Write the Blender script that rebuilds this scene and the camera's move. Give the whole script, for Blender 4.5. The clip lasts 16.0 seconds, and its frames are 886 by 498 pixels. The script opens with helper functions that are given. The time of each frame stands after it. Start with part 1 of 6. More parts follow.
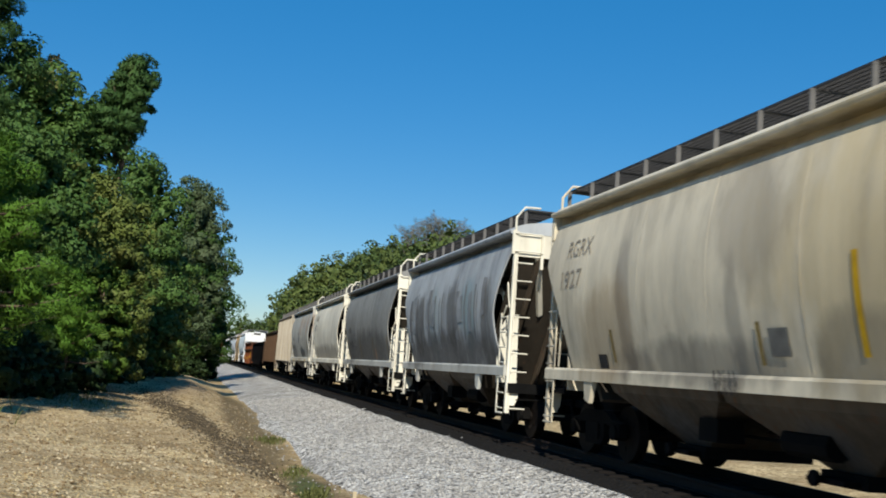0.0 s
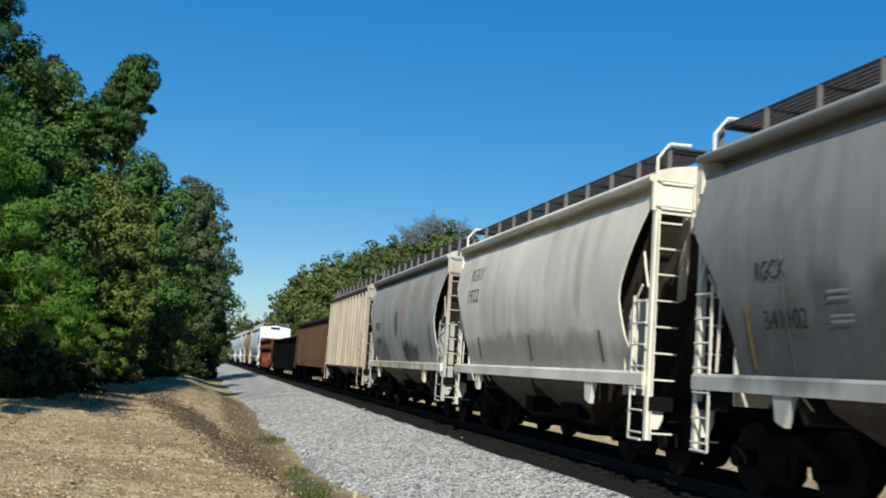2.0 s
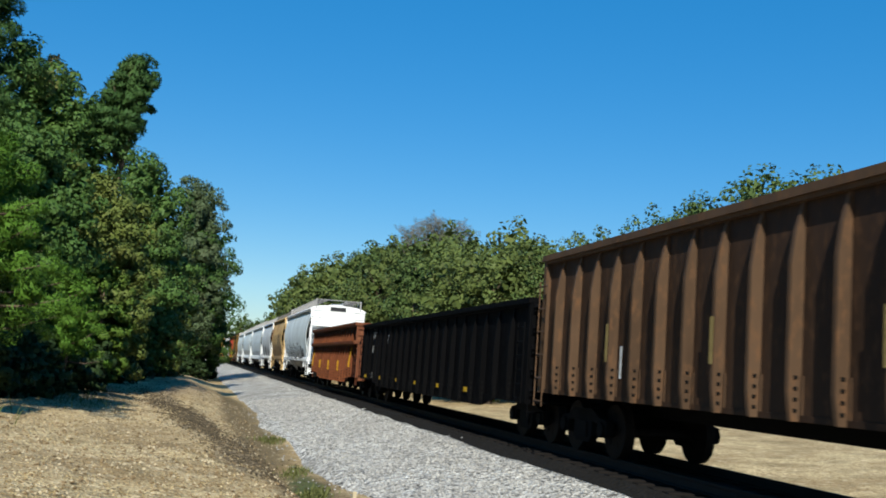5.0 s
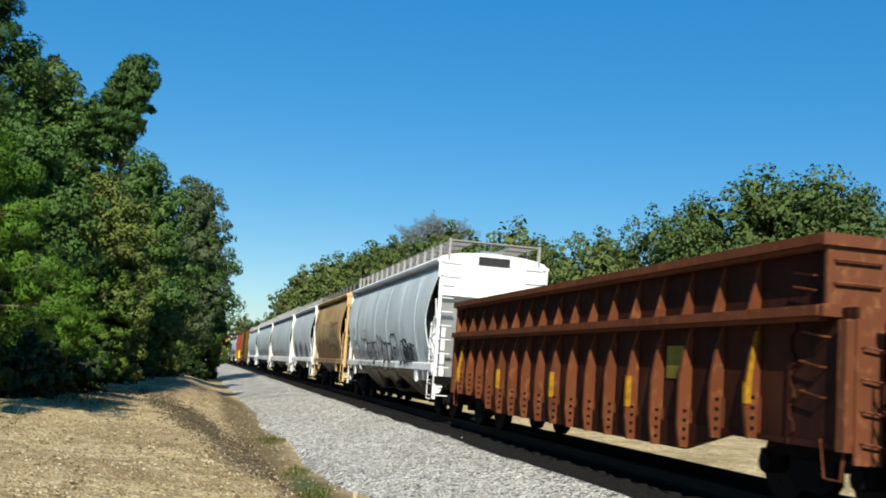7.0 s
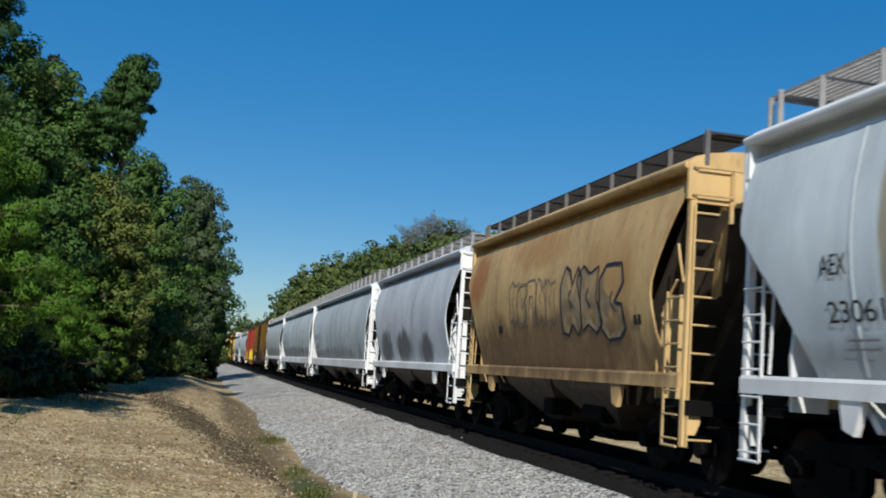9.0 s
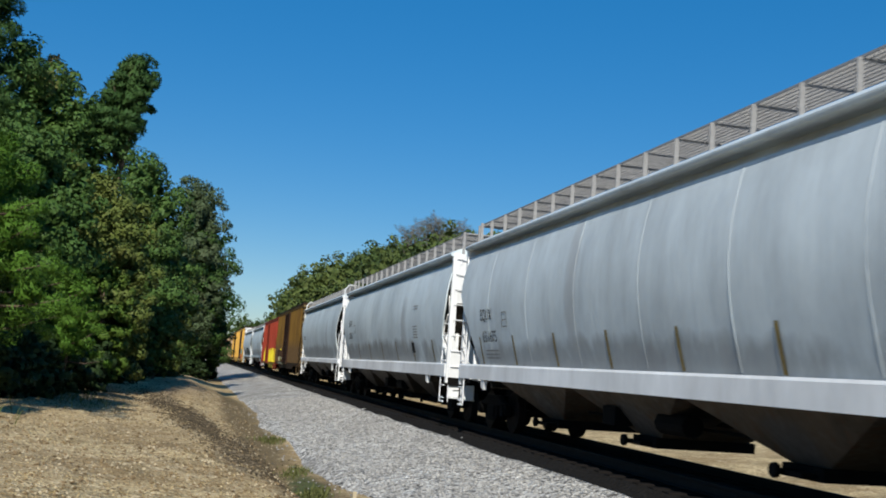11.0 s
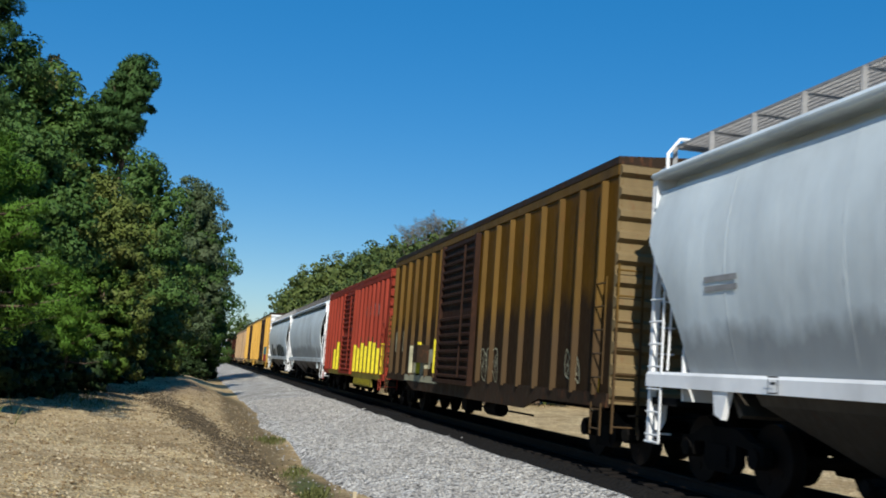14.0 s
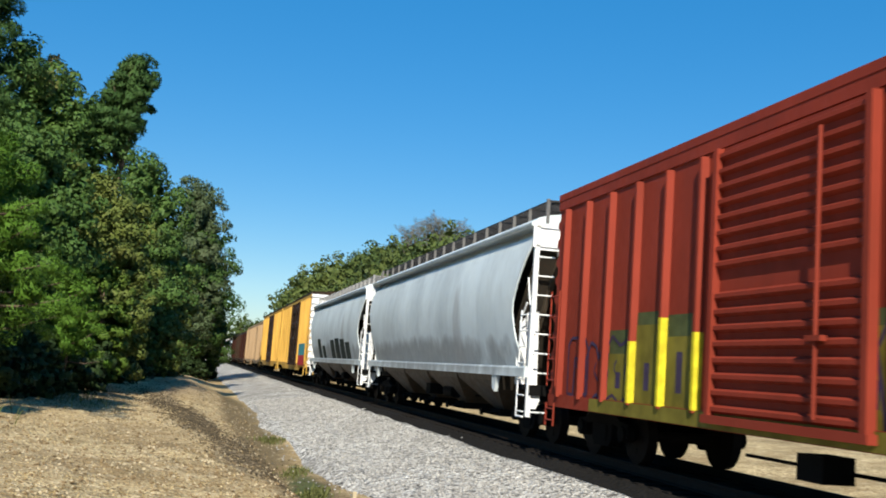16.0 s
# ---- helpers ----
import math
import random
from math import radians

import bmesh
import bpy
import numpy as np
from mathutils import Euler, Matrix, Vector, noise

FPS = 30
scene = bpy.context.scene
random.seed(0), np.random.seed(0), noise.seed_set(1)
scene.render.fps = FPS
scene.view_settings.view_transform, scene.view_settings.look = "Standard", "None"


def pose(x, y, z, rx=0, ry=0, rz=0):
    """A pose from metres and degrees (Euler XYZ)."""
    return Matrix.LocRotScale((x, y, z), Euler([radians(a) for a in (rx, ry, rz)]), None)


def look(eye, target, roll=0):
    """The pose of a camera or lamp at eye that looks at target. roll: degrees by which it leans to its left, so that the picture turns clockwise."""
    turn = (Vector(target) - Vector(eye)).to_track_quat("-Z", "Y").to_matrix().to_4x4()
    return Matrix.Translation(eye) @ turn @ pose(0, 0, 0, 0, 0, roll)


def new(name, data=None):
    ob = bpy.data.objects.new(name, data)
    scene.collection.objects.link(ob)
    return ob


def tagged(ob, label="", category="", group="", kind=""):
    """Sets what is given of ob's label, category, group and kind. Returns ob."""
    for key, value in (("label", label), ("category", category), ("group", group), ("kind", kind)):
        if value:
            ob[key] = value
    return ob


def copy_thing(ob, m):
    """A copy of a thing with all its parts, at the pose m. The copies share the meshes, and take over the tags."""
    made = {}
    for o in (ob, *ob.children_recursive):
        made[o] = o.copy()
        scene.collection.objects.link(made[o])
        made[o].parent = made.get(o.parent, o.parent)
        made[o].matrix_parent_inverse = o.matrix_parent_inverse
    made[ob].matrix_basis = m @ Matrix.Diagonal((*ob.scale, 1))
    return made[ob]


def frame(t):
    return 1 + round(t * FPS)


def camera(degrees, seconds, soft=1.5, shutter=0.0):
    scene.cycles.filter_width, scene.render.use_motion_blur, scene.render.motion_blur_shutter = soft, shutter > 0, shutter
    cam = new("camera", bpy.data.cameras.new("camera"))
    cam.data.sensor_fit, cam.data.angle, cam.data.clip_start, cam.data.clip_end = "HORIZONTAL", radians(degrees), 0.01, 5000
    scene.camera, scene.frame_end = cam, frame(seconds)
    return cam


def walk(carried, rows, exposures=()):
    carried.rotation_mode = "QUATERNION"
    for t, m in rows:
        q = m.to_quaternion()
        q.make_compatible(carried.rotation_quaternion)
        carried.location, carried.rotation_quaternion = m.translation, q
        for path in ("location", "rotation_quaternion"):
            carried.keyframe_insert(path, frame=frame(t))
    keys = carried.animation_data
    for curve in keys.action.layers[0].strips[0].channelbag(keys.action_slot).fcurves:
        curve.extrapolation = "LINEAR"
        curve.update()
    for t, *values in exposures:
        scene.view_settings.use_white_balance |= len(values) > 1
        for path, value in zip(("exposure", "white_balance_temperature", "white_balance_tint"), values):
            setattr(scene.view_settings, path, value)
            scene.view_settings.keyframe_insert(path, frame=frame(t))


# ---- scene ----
cam = camera(47.07, 16.0, soft=1.85, shutter=0.12)
EYE = (0.0, 0.0, 1.28)
AIM = (math.sin(radians(13.185)) * math.cos(radians(6.803)), math.cos(radians(13.185)) * math.cos(radians(6.803)),
       1.28 + math.sin(radians(6.803)))
walk(cam, [(0.0, look(EYE, AIM, 4.08)), (16.0, look(EYE, AIM, 4.08))], exposures=[(0.0, 0.28, 6650, 7), (2.5, 0.28, 6450, 7), (3.5, 0.30, 6400, 7), (4.2, 0.34, 6450, 6), (6.3, 0.58, 6800, 3), (7.0, 0.53, 6950, 4), (7.5, 0.36, 6850, 5), (8.0, 0.04, 6550, 8),
     (8.5, 0.0, 6400, 8), (9.0, 0.02, 6450, 8), (11.5, 0.12, 6450, 8), (12.5, 0.05, 6450, 9), (14.0, 0.20, 6450, 8), (15.0, 0.54, 6900, 7), (16.0, 0.58, 6900, 7)])

# ---- sky and sun ----
SUN_EL, SUN_AZ = radians(34), radians(16)
world = bpy.data.worlds.new("sky")
scene.world = world
world.use_nodes = True
wn = world.node_tree
sky = wn.nodes.new("ShaderNodeTexSky")
sky.sky_type = "NISHITA"
sky.sun_disc = False
sky.sun_elevation, sky.sun_rotation = SUN_EL, math.pi + SUN_AZ
sky.air_density, sky.dust_density, sky.ozone_density = 1.05, 0.0, 2.8
deep = wn.nodes.new("ShaderNodeHueSaturation")
deep.inputs["Saturation"].default_value = 1.44
deep.inputs["Hue"].default_value = 0.503
wn.links.new(sky.outputs[0], deep.inputs["Color"])
clear = wn.nodes.new("ShaderNodeMix")
clear.data_type = "RGBA"
clear.inputs[0].default_value = 0.45
clear.inputs[7].default_value = (0.28, 2.4, 6.0, 1)
wn.links.new(deep.outputs[0], clear.inputs[6])
wn.links.new(clear.outputs[2], wn.nodes["Background"].inputs[0])
wn.nodes["Background"].inputs[1].default_value = 0.088
sun = new("sun", bpy.data.lights.new("sun", "SUN"))
sun.data.energy, sun.data.angle, sun.data.color = 5.0, radians(0.53), (1.0, 0.945, 0.86)
sun_from = Vector((-math.sin(SUN_AZ) * math.cos(SUN_EL), -math.cos(SUN_AZ) * math.cos(SUN_EL), math.sin(SUN_EL)))
sun.matrix_world = look(sun_from * 50, (0, 0, 0))


# ---- materials ----
def nodes_of(name):
    m = bpy.data.materials.new(name)
    m.use_nodes = True
    return m, m.node_tree.nodes, m.node_tree.links, m.node_tree.nodes["Principled BSDF"]


def mixed(n, l, a, b, fac, mode="MIX"):
    x = n.new("ShaderNodeMix")
    x.data_type, x.blend_type = "RGBA", mode
    for sock, val in ((x.inputs[0], fac), (x.inputs[6], a), (x.inputs[7], b)):
        if isinstance(val, bpy.types.NodeSocket):
            l.new(val, sock)
        elif isinstance(val, tuple):
            sock.default_value = (*val[:3], 1)
        else:
            sock.default_value = val
    return x.outputs[2]


def noisy(n, l, scale, detail=4.0, stretch=(1, 1, 1), coord="Object", rough=0.6, shift=None):
    tc = n.new("ShaderNodeTexCoord")
    mp = n.new("ShaderNodeMapping")
    mp.inputs["Scale"].default_value = stretch
    l.new(tc.outputs[coord], mp.inputs[0])
    if shift is not None:
        l.new(shift, mp.inputs[1])
    t = n.new("ShaderNodeTexNoise")
    t.inputs["Scale"].default_value, t.inputs["Detail"].default_value, t.inputs["Roughness"].default_value = scale, detail, rough
    l.new(mp.outputs[0], t.inputs[0])
    return t.outputs[0]


def ramp(n, l, src, lo, hi, a=0.0, b=1.0):
    r = n.new("ShaderNodeMapRange")
    for k, v in zip((1, 2, 3, 4), (lo, hi, a, b)):
        r.inputs[k].default_value = v
    l.new(src, r.inputs[0])
    return r.outputs[0]


def bumped(n, l, bsdf, height, strength, distance):
    b = n.new("ShaderNodeBump")
    b.inputs["Strength"].default_value, b.inputs["Distance"].default_value = strength, distance
    l.new(height, b.inputs["Height"])
    l.new(b.outputs[0], bsdf.inputs["Normal"])


def paint(name, colour, grime=(0.10, 0.085, 0.07), dirt=0.5, rust=0.25, rough=0.5, ripple=0.3, rust_colour=(0.16, 0.06, 0.025), stains=(), band=None, gloss=0.12):
    """Weathered car paint: streaks of grime running down, rust blooms, slightly rippled sheet."""
    m, n, l, p = nodes_of(name)
    oi = n.new("ShaderNodeObjectInfo")
    add = n.new("ShaderNodeVectorMath")
    add.operation = "SCALE"
    add.inputs[0].default_value = (17, 31, 5)
    l.new(oi.outputs["Random"], add.inputs["Scale"])
    sh = add.outputs[0]
    streak = noisy(n, l, 2.6, 6, (1, 1, 0.09), shift=sh)
    cloud = noisy(n, l, 0.55, 5, (1, 1, 0.7), shift=sh)
    fine = noisy(n, l, 9.0, 5, (1, 1, 0.5), shift=sh)
    c = mixed(n, l, colour, tuple(k * 0.72 for k in colour), ramp(n, l, cloud, 0.35, 0.7))
    both = n.new("ShaderNodeMath")
    both.operation = "MULTIPLY"
    l.new(ramp(n, l, streak, 0.42, 0.74), both.inputs[0])
    l.new(ramp(n, l, cloud, 0.25, 0.65), both.inputs[1])
    c = mixed(n, l, c, grime, ramp(n, l, both.outputs[0], 0, 1, 0, dirt))
    c = mixed(n, l, c, rust_colour, ramp(n, l, fine, 0.66 - rust * 0.3, 0.84 - rust * 0.2, 0, min(1.0, rust * 2.2)))
    tc = n.new("ShaderNodeTexCoord")
    sep = n.new("ShaderNodeSeparateXYZ")
    l.new(tc.outputs["Object"], sep.inputs[0])

    def calc(op, a, b):
        x = n.new("ShaderNodeMath")
        x.operation = op
        for sock, val in zip(x.inputs, (a, b)):
            if isinstance(val, bpy.types.NodeSocket):
                l.new(val, sock)
            else:
                sock.default_value = val
        return x.outputs[0]
    edge = noisy(n, l, 1.7, 6, (1, 1, 0.45))
    for y, z, ry, rz, colour_b, amount in stains:
        a = calc("DIVIDE", calc("SUBTRACT", sep.outputs[1], y), ry)
        b = calc("DIVIDE", calc("SUBTRACT", sep.outputs[2], z), rz)
        d = calc("ADD", calc("MULTIPLY", a, a), calc("MULTIPLY", b, b))
        d = calc("ADD", d, calc("MULTIPLY", calc("SUBTRACT", edge, 0.5), 3.2))
        c = mixed(n, l, c, colour_b, ramp(n, l, d, 0.35, 1.25, amount, 0.0))
    if band:
        z, soft_z, colour_b = band
        d = calc("ADD", sep.outputs[2], calc("MULTIPLY", calc("SUBTRACT", edge, 0.5), 1.2))
        c = mixed(n, l, colour_b, c, ramp(n, l, d, z - soft_z, z + soft_z))
    l.new(c, p.inputs["Base Color"])
    p.inputs["Specular IOR Level"].default_value = gloss
    l.new(ramp(n, l, fine, 0.3, 0.8, rough - 0.1, rough + 0.25), p.inputs["Roughness"])
    bumped(n, l, p, noisy(n, l, 1.3, 3, (1, 1, 0.25), shift=sh), ripple, 0.05)
    return m


def plain(name, colour, rough=0.6, metal=0.0, vary=0.35, scale=6.0, bump=0.15, gloss=0.1):
    m, n, l, p = nodes_of(name)
    c = mixed(n, l, colour, tuple(k * (1 - vary) for k in colour), ramp(n, l, noisy(n, l, scale, 6), 0.35, 0.7))
    l.new(c, p.inputs["Base Color"])
    p.inputs["Roughness"].default_value, p.inputs["Metallic"].default_value = rough, metal
    p.inputs["Specular IOR Level"].default_value = gloss
    bumped(n, l, p, noisy(n, l, scale * 4, 4), bump, 0.01)
    return m


def foliage(name, a, b, dry, dryness=0.12):
    m, n, l, p = nodes_of(name)
    g = n.new("ShaderNodeNewGeometry")
    oi = n.new("ShaderNodeObjectInfo")
    c = mixed(n, l, a, b, ramp(n, l, g.outputs["Random Per Island"], 0, 1, 0.25, 0.75))
    big = noisy(n, l, 0.7, 3)
    c = mixed(n, l, c, dry, ramp(n, l, big, 0.55, 0.75, 0, dryness * 3))
    c = mixed(n, l, c, tuple(k * 0.6 for k in a), ramp(n, l, oi.outputs["Random"], 0, 1, 0, 0.4))
    l.new(c, p.inputs["Base Color"])
    p.inputs["Roughness"].default_value = 0.55
    p.inputs["Specular IOR Level"].default_value = 0.12
    tr = n.new("ShaderNodeBsdfTranslucent")
    l.new(c, tr.inputs[0])
    mx = n.new("ShaderNodeMixShader")
    mx.inputs[0].default_value = 0.16
    l.new(p.outputs[0], mx.inputs[1])
    l.new(tr.outputs[0], mx.inputs[2])
    l.new(mx.outputs[0], n["Material Output"].inputs[0])
    return m


def stony(name, cols, scale, big, grass=None, amount=0.4, bump=0.6, dist=0.03, zones=()):
    """Loose stone or gravelly earth: cells of different greys, larger stains."""
    m, n, l, p = nodes_of(name)
    tc = n.new("ShaderNodeTexCoord")
    v = n.new("ShaderNodeTexVoronoi")
    v.inputs["Scale"].default_value = scale
    l.new(tc.outputs["Object"], v.inputs[0])
    hsv = n.new("ShaderNodeSeparateColor")
    l.new(v.outputs["Color"], hsv.inputs[0])
    c = mixed(n, l, cols[0], cols[1], hsv.outputs[0])
    c = mixed(n, l, c, cols[2], ramp(n, l, noisy(n, l, big, 6), 0.42, 0.68, 0, 0.75))
    c = mixed(n, l, c, cols[3], ramp(n, l, noisy(n, l, big * 7, 5), 0.55, 0.75, 0, 0.8))
    if grass:
        c = mixed(n, l, c, grass, ramp(n, l, noisy(n, l, big * 2.3, 6), 0.5, 0.62, 0, amount))
    sep = n.new("ShaderNodeSeparateXYZ")
    l.new(tc.outputs["Object"], sep.inputs[0])
    rag = noisy(n, l, 0.9, 7)
    for x, y, rx, ry, colour_b, much in zones:
        parts = []
        for out, mid, r in ((0, x, rx), (1, y, ry)):
            q = n.new("ShaderNodeMath")
            q.operation = "MULTIPLY_ADD"
            l.new(sep.outputs[out], q.inputs[0])
            q.inputs[1].default_value, q.inputs[2].default_value = 1 / r, -mid / r
            w = n.new("ShaderNodeMath")
            w.operation = "MULTIPLY"
            l.new(q.outputs[0], w.inputs[0])
            l.new(q.outputs[0], w.inputs[1])
            parts.append(w.outputs[0])
        d = n.new("ShaderNodeMath")
        l.new(parts[0], d.inputs[0])
        l.new(parts[1], d.inputs[1])
        e = n.new("ShaderNodeMath")
        e.operation = "MULTIPLY_ADD"
        l.new(rag, e.inputs[0])
        e.inputs[1].default_value = 2.4
        l.new(d.outputs[0], e.inputs[2])
        c = mixed(n, l, c, colour_b, ramp(n, l, e.outputs[0], 1.5, 2.5, much, 0.0))
    l.new(c, p.inputs["Base Color"])
    p.inputs["Roughness"].default_value = 0.95
    p.inputs["Specular IOR Level"].default_value = 0.15
    bumped(n, l, p, v.outputs["Distance"], bump, dist)
    return m


BALLAST = stony("ballast_stone", ((0.035, 0.033, 0.03), (0.78, 0.75, 0.69), (0.20, 0.185, 0.165), (0.52, 0.49, 0.44)), 13, 0.5, bump=1.0, dist=0.05)
EARTH = stony("gravelly_earth", ((0.28, 0.19, 0.09), (0.70, 0.55, 0.31), (0.24, 0.155, 0.07), (0.76, 0.62, 0.40)), 16, 0.45, bump=0.85, dist=0.04, grass=(0.13, 0.10, 0.05), amount=0.4,
              zones=((2.35, 14, 0.6, 8, (0.115, 0.085, 0.045), 0.85), (1.85, 36, 0.75, 22, (0.115, 0.085, 0.045), 0.85), (1.05, 22.5, 0.5, 4, (0.10, 0.08, 0.06), 0.6), (0.2, 29, 0.55, 5, (0.10, 0.08, 0.06), 0.65), (-0.9, 37, 0.6, 6, (0.10, 0.08, 0.06), 0.6), (-1.0, 22, 1.2, 3.5, (0.21, 0.145, 0.075), 0.5), (-2.6, 15, 1.5, 2.2, (0.24, 0.17, 0.09), 0.5), (2.25, 19, 0.3, 3, (0.05, 0.075, 0.025), 0.8),
                     (-3.5, 34, 1.6, 8, (0.09, 0.07, 0.045), 0.7), (-0.6, 48, 1.4, 8, (0.24, 0.165, 0.10), 0.7)))
# the train's shade on the ballast, put into the stone colour
SHADED_BED = stony("shade_blackened_ballast", ((0.007, 0.006, 0.005), (0.016, 0.014, 0.012), (0.010, 0.009, 0.008), (0.013, 0.011, 0.010)), 14, 0.5, bump=1.0, dist=0.05)
STONE = plain("loose_stone", (0.44, 0.425, 0.395), 0.95, 0, 0.7, 7.0)
PEBBLE = plain("pale_pebble", (0.50, 0.41, 0.27), 0.95, 0, 0.4, 3.0)
CLOD = plain("brown_clod", (0.23, 0.16, 0.085), 0.95, 0, 0.6, 2.0)
LITTER = plain("dark_leaf_litter", (0.09, 0.07, 0.045), 0.95, 0, 0.6, 2.0)
BARK = plain("bark", (0.13, 0.095, 0.07), 0.95, 0, 0.5, 5.0, 0.6)
RUSTSTEEL = plain("rusty_steel", (0.016, 0.012, 0.010), 0.7, 0.3, 0.4, 8.0)
RAILTOP = plain("worn_rail_steel", (0.03, 0.022, 0.018), 0.7, 0.0, 0.3, 4.0)
TIEWOOD = plain("tarred_tie_wood", (0.012, 0.010, 0.009), 0.9, 0, 0.4, 6.0)
TRUCK = plain("grimy_cast_steel", (0.006, 0.0055, 0.005), 0.9, 0.0, 0.4, 5.0)
BLACKSTEEL = plain("black_underframe_paint", (0.005, 0.0048, 0.0045), 0.85, 0, 0.4, 3.0)
GALV = plain("galvanised_grating", (0.33, 0.325, 0.32), 0.55, 0.2, 0.3, 9.0)
DULLSTEEL = plain("dull_bracket_steel", (0.15, 0.146, 0.142), 0.6, 0.2, 0.3, 9.0)
DARKGRATE = plain("dark_grating", (0.06, 0.06, 0.063), 0.6, 0.3, 0.3, 9.0)


# ---- mesh building ----
class Shape:
    """Collects boxes, prisms and tubes into one mesh."""

    def __init__(self):
        self.v, self.f = [], []

    def add(self, verts, faces):
        k = len(self.v)
        self.v += [tuple(p) for p in verts]
        self.f += [tuple(i + k for i in f) for f in faces]
        return self

    def box(self, x0, x1, y0, y1, z0, z1):
        return self.add([(x0, y0, z0), (x1, y0, z0), (x1, y1, z0), (x0, y1, z0), (x0, y0, z1), (x1, y0, z1), (x1, y1, z1), (x0, y1, z1)],
                        [(0, 3, 2, 1), (4, 5, 6, 7), (0, 1, 5, 4), (1, 2, 6, 5), (2, 3, 7, 6), (3, 0, 4, 7)])

    def prism(self, poly, axis, a, b):
        """Polygon in the two other axes, extruded from a to b along the axis 'x', 'y' or 'z'."""
        place = {"x": lambda p, q: (q, p[0], p[1]), "y": lambda p, q: (p[0], q, p[1]), "z": lambda p, q: (p[0], p[1], q)}[axis]
        n = len(poly)
        return self.add([place(p, a) for p in poly] + [place(p, b) for p in poly],
                        [tuple(range(n)), tuple(range(2 * n - 1, n - 1, -1))] + [(i, n + i, n + (i + 1) % n, (i + 1) % n) for i in range(n)])

    def tube(self, path, r, n=6, radii=None):
        pts = [Vector(p) for p in path]
        rings = []
        for i, p in enumerate(pts):
            d = (pts[min(i + 1, len(pts) - 1)] - pts[max(i - 1, 0)]).normalized()
            s = d.cross(Vector((0, 0, 1)) if abs(d.z) < 0.9 else Vector((0, 1, 0))).normalized()
            u = s.cross(d)
            rr = radii[i] if radii else r
            rings += [p + (s * math.cos(2 * math.pi * k / n) + u * math.sin(2 * math.pi * k / n)) * rr for k in range(n)]
        m = len(pts)
        faces = [(i * n + k, i * n + (k + 1) % n, (i + 1) * n + (k + 1) % n, (i + 1) * n + k) for i in range(m - 1) for k in range(n)]
        return self.add(rings, faces + [tuple(range(n - 1, -1, -1)), tuple(range((m - 1) * n, m * n))])

    def wheel(self, x0, x1, y, z, r, n=24):
        return self.prism([(y + r * math.cos(2 * math.pi * k / n), z + r * math.sin(2 * math.pi * k / n)) for k in range(n)], "x", x0, x1)

    def mesh(self, name, smooth=False):
        me = bpy.data.meshes.new(name)
        me.from_pydata(self.v, [], self.f)
        bm = bmesh.new()
        bm.from_mesh(me)
        bmesh.ops.recalc_face_normals(bm, faces=bm.faces)
        bm.to_mesh(me)
        bm.free()
        if smooth:
            me.shade_smooth()
            me.set_sharp_from_angle(angle=radians(35))
        me.materials.append(None)
        return me


MADE = {}


def cached(key, build, name, smooth=False):
    if key not in MADE:
        s = Shape()
        build(s)
        MADE[key] = s.mesh(name, smooth)
    return MADE[key]


def part(name, me, material, parent=None, label="", at=None):
    if isinstance(me, Shape):
        me = me.mesh(name)
    ob = new(name, me)
    ob.material_slots[0].link = "OBJECT"
    ob.material_slots[0].material = material
    if at is not None:
        ob.matrix_basis = at
    ob.parent = parent
    return tagged(ob, label)


# ---- ground ----
TRACK_X = 7.88


def lerp_table(x, table):
    xs, zs = zip(*table)
    return float(np.interp(x, xs, zs))


LAND = [(-400, 3.0), (-60, 1.0), (-14, 0.35), (-7, 0.05), (-3.5, -0.22), (-1.5, -0.38), (0.3, -0.55), (1.3, -0.75), (2.1, -0.93), (2.6, -0.97),
        (3.2, -0.95), (4, -0.95), (12, -0.8), (14, -0.75), (18, -0.5), (26, -0.2), (60, 1.0), (400, 6.0)]


def swing(y):
    """How far the ditch and the ballast's toe lie further from the rails beyond the near stretch."""
    return 0.5 * min(1.0, max(0.0, (y - 16) / 14))


def land(x, y):
    z = lerp_table(x + swing(y) * min(1.0, max(0.0, (x + 1.5) / 2.5)) if x < 3.6 else x, LAND)
    w = max(0.0, 1 - abs(x + 1) / 9)
    z += 0.12 * noise.noise(Vector((x * 0.35, y * 0.16, 3.0))) * (0.4 + w)
    z += 0.05 * noise.noise(Vector((x * 1.4, y * 0.9, 7.0))) * (0.3 if x > 1.6 else 1)
    if x < 2 and y < 60:
        z += 0.03 * noise.noise(Vector((x * 3.1, y * 2.3, 11.0))) + 0.016 * noise.noise(Vector((x * 7.0, y * 5.0, 2.0)))
    z += 0.5 * math.exp(-((x + 0.3) / 1.6) ** 2 - ((y - 50) / 10) ** 2)
    z -= 0.22 * math.exp(-((x + swing(y) - 2.2) / 0.28) ** 2 - ((y - 18) / 6) ** 2)
    return z


def sheet(name, xs, ys, fn, material, kind="structure", label="", category=""):
    nx = len(xs)
    verts = [(x, y, fn(x, y)) for y in ys for x in xs]
    faces = [(j * nx + i, j * nx + i + 1, (j + 1) * nx + i + 1, (j + 1) * nx + i) for j in range(len(ys) - 1) for i in range(nx - 1)]
    me = bpy.data.meshes.new(name)
    me.from_pydata(verts, [], faces)
    me.shade_smooth()
    me.materials.append(material)
    return tagged(new(name, me), label, category, kind=kind)


def spaced(stops):
    out = []
    for a, b, step in stops:
        k = max(1, round((b - a) / step))
        out += [a + (b - a) * i / k for i in range(k)]
    return out + [stops[-1][1]]


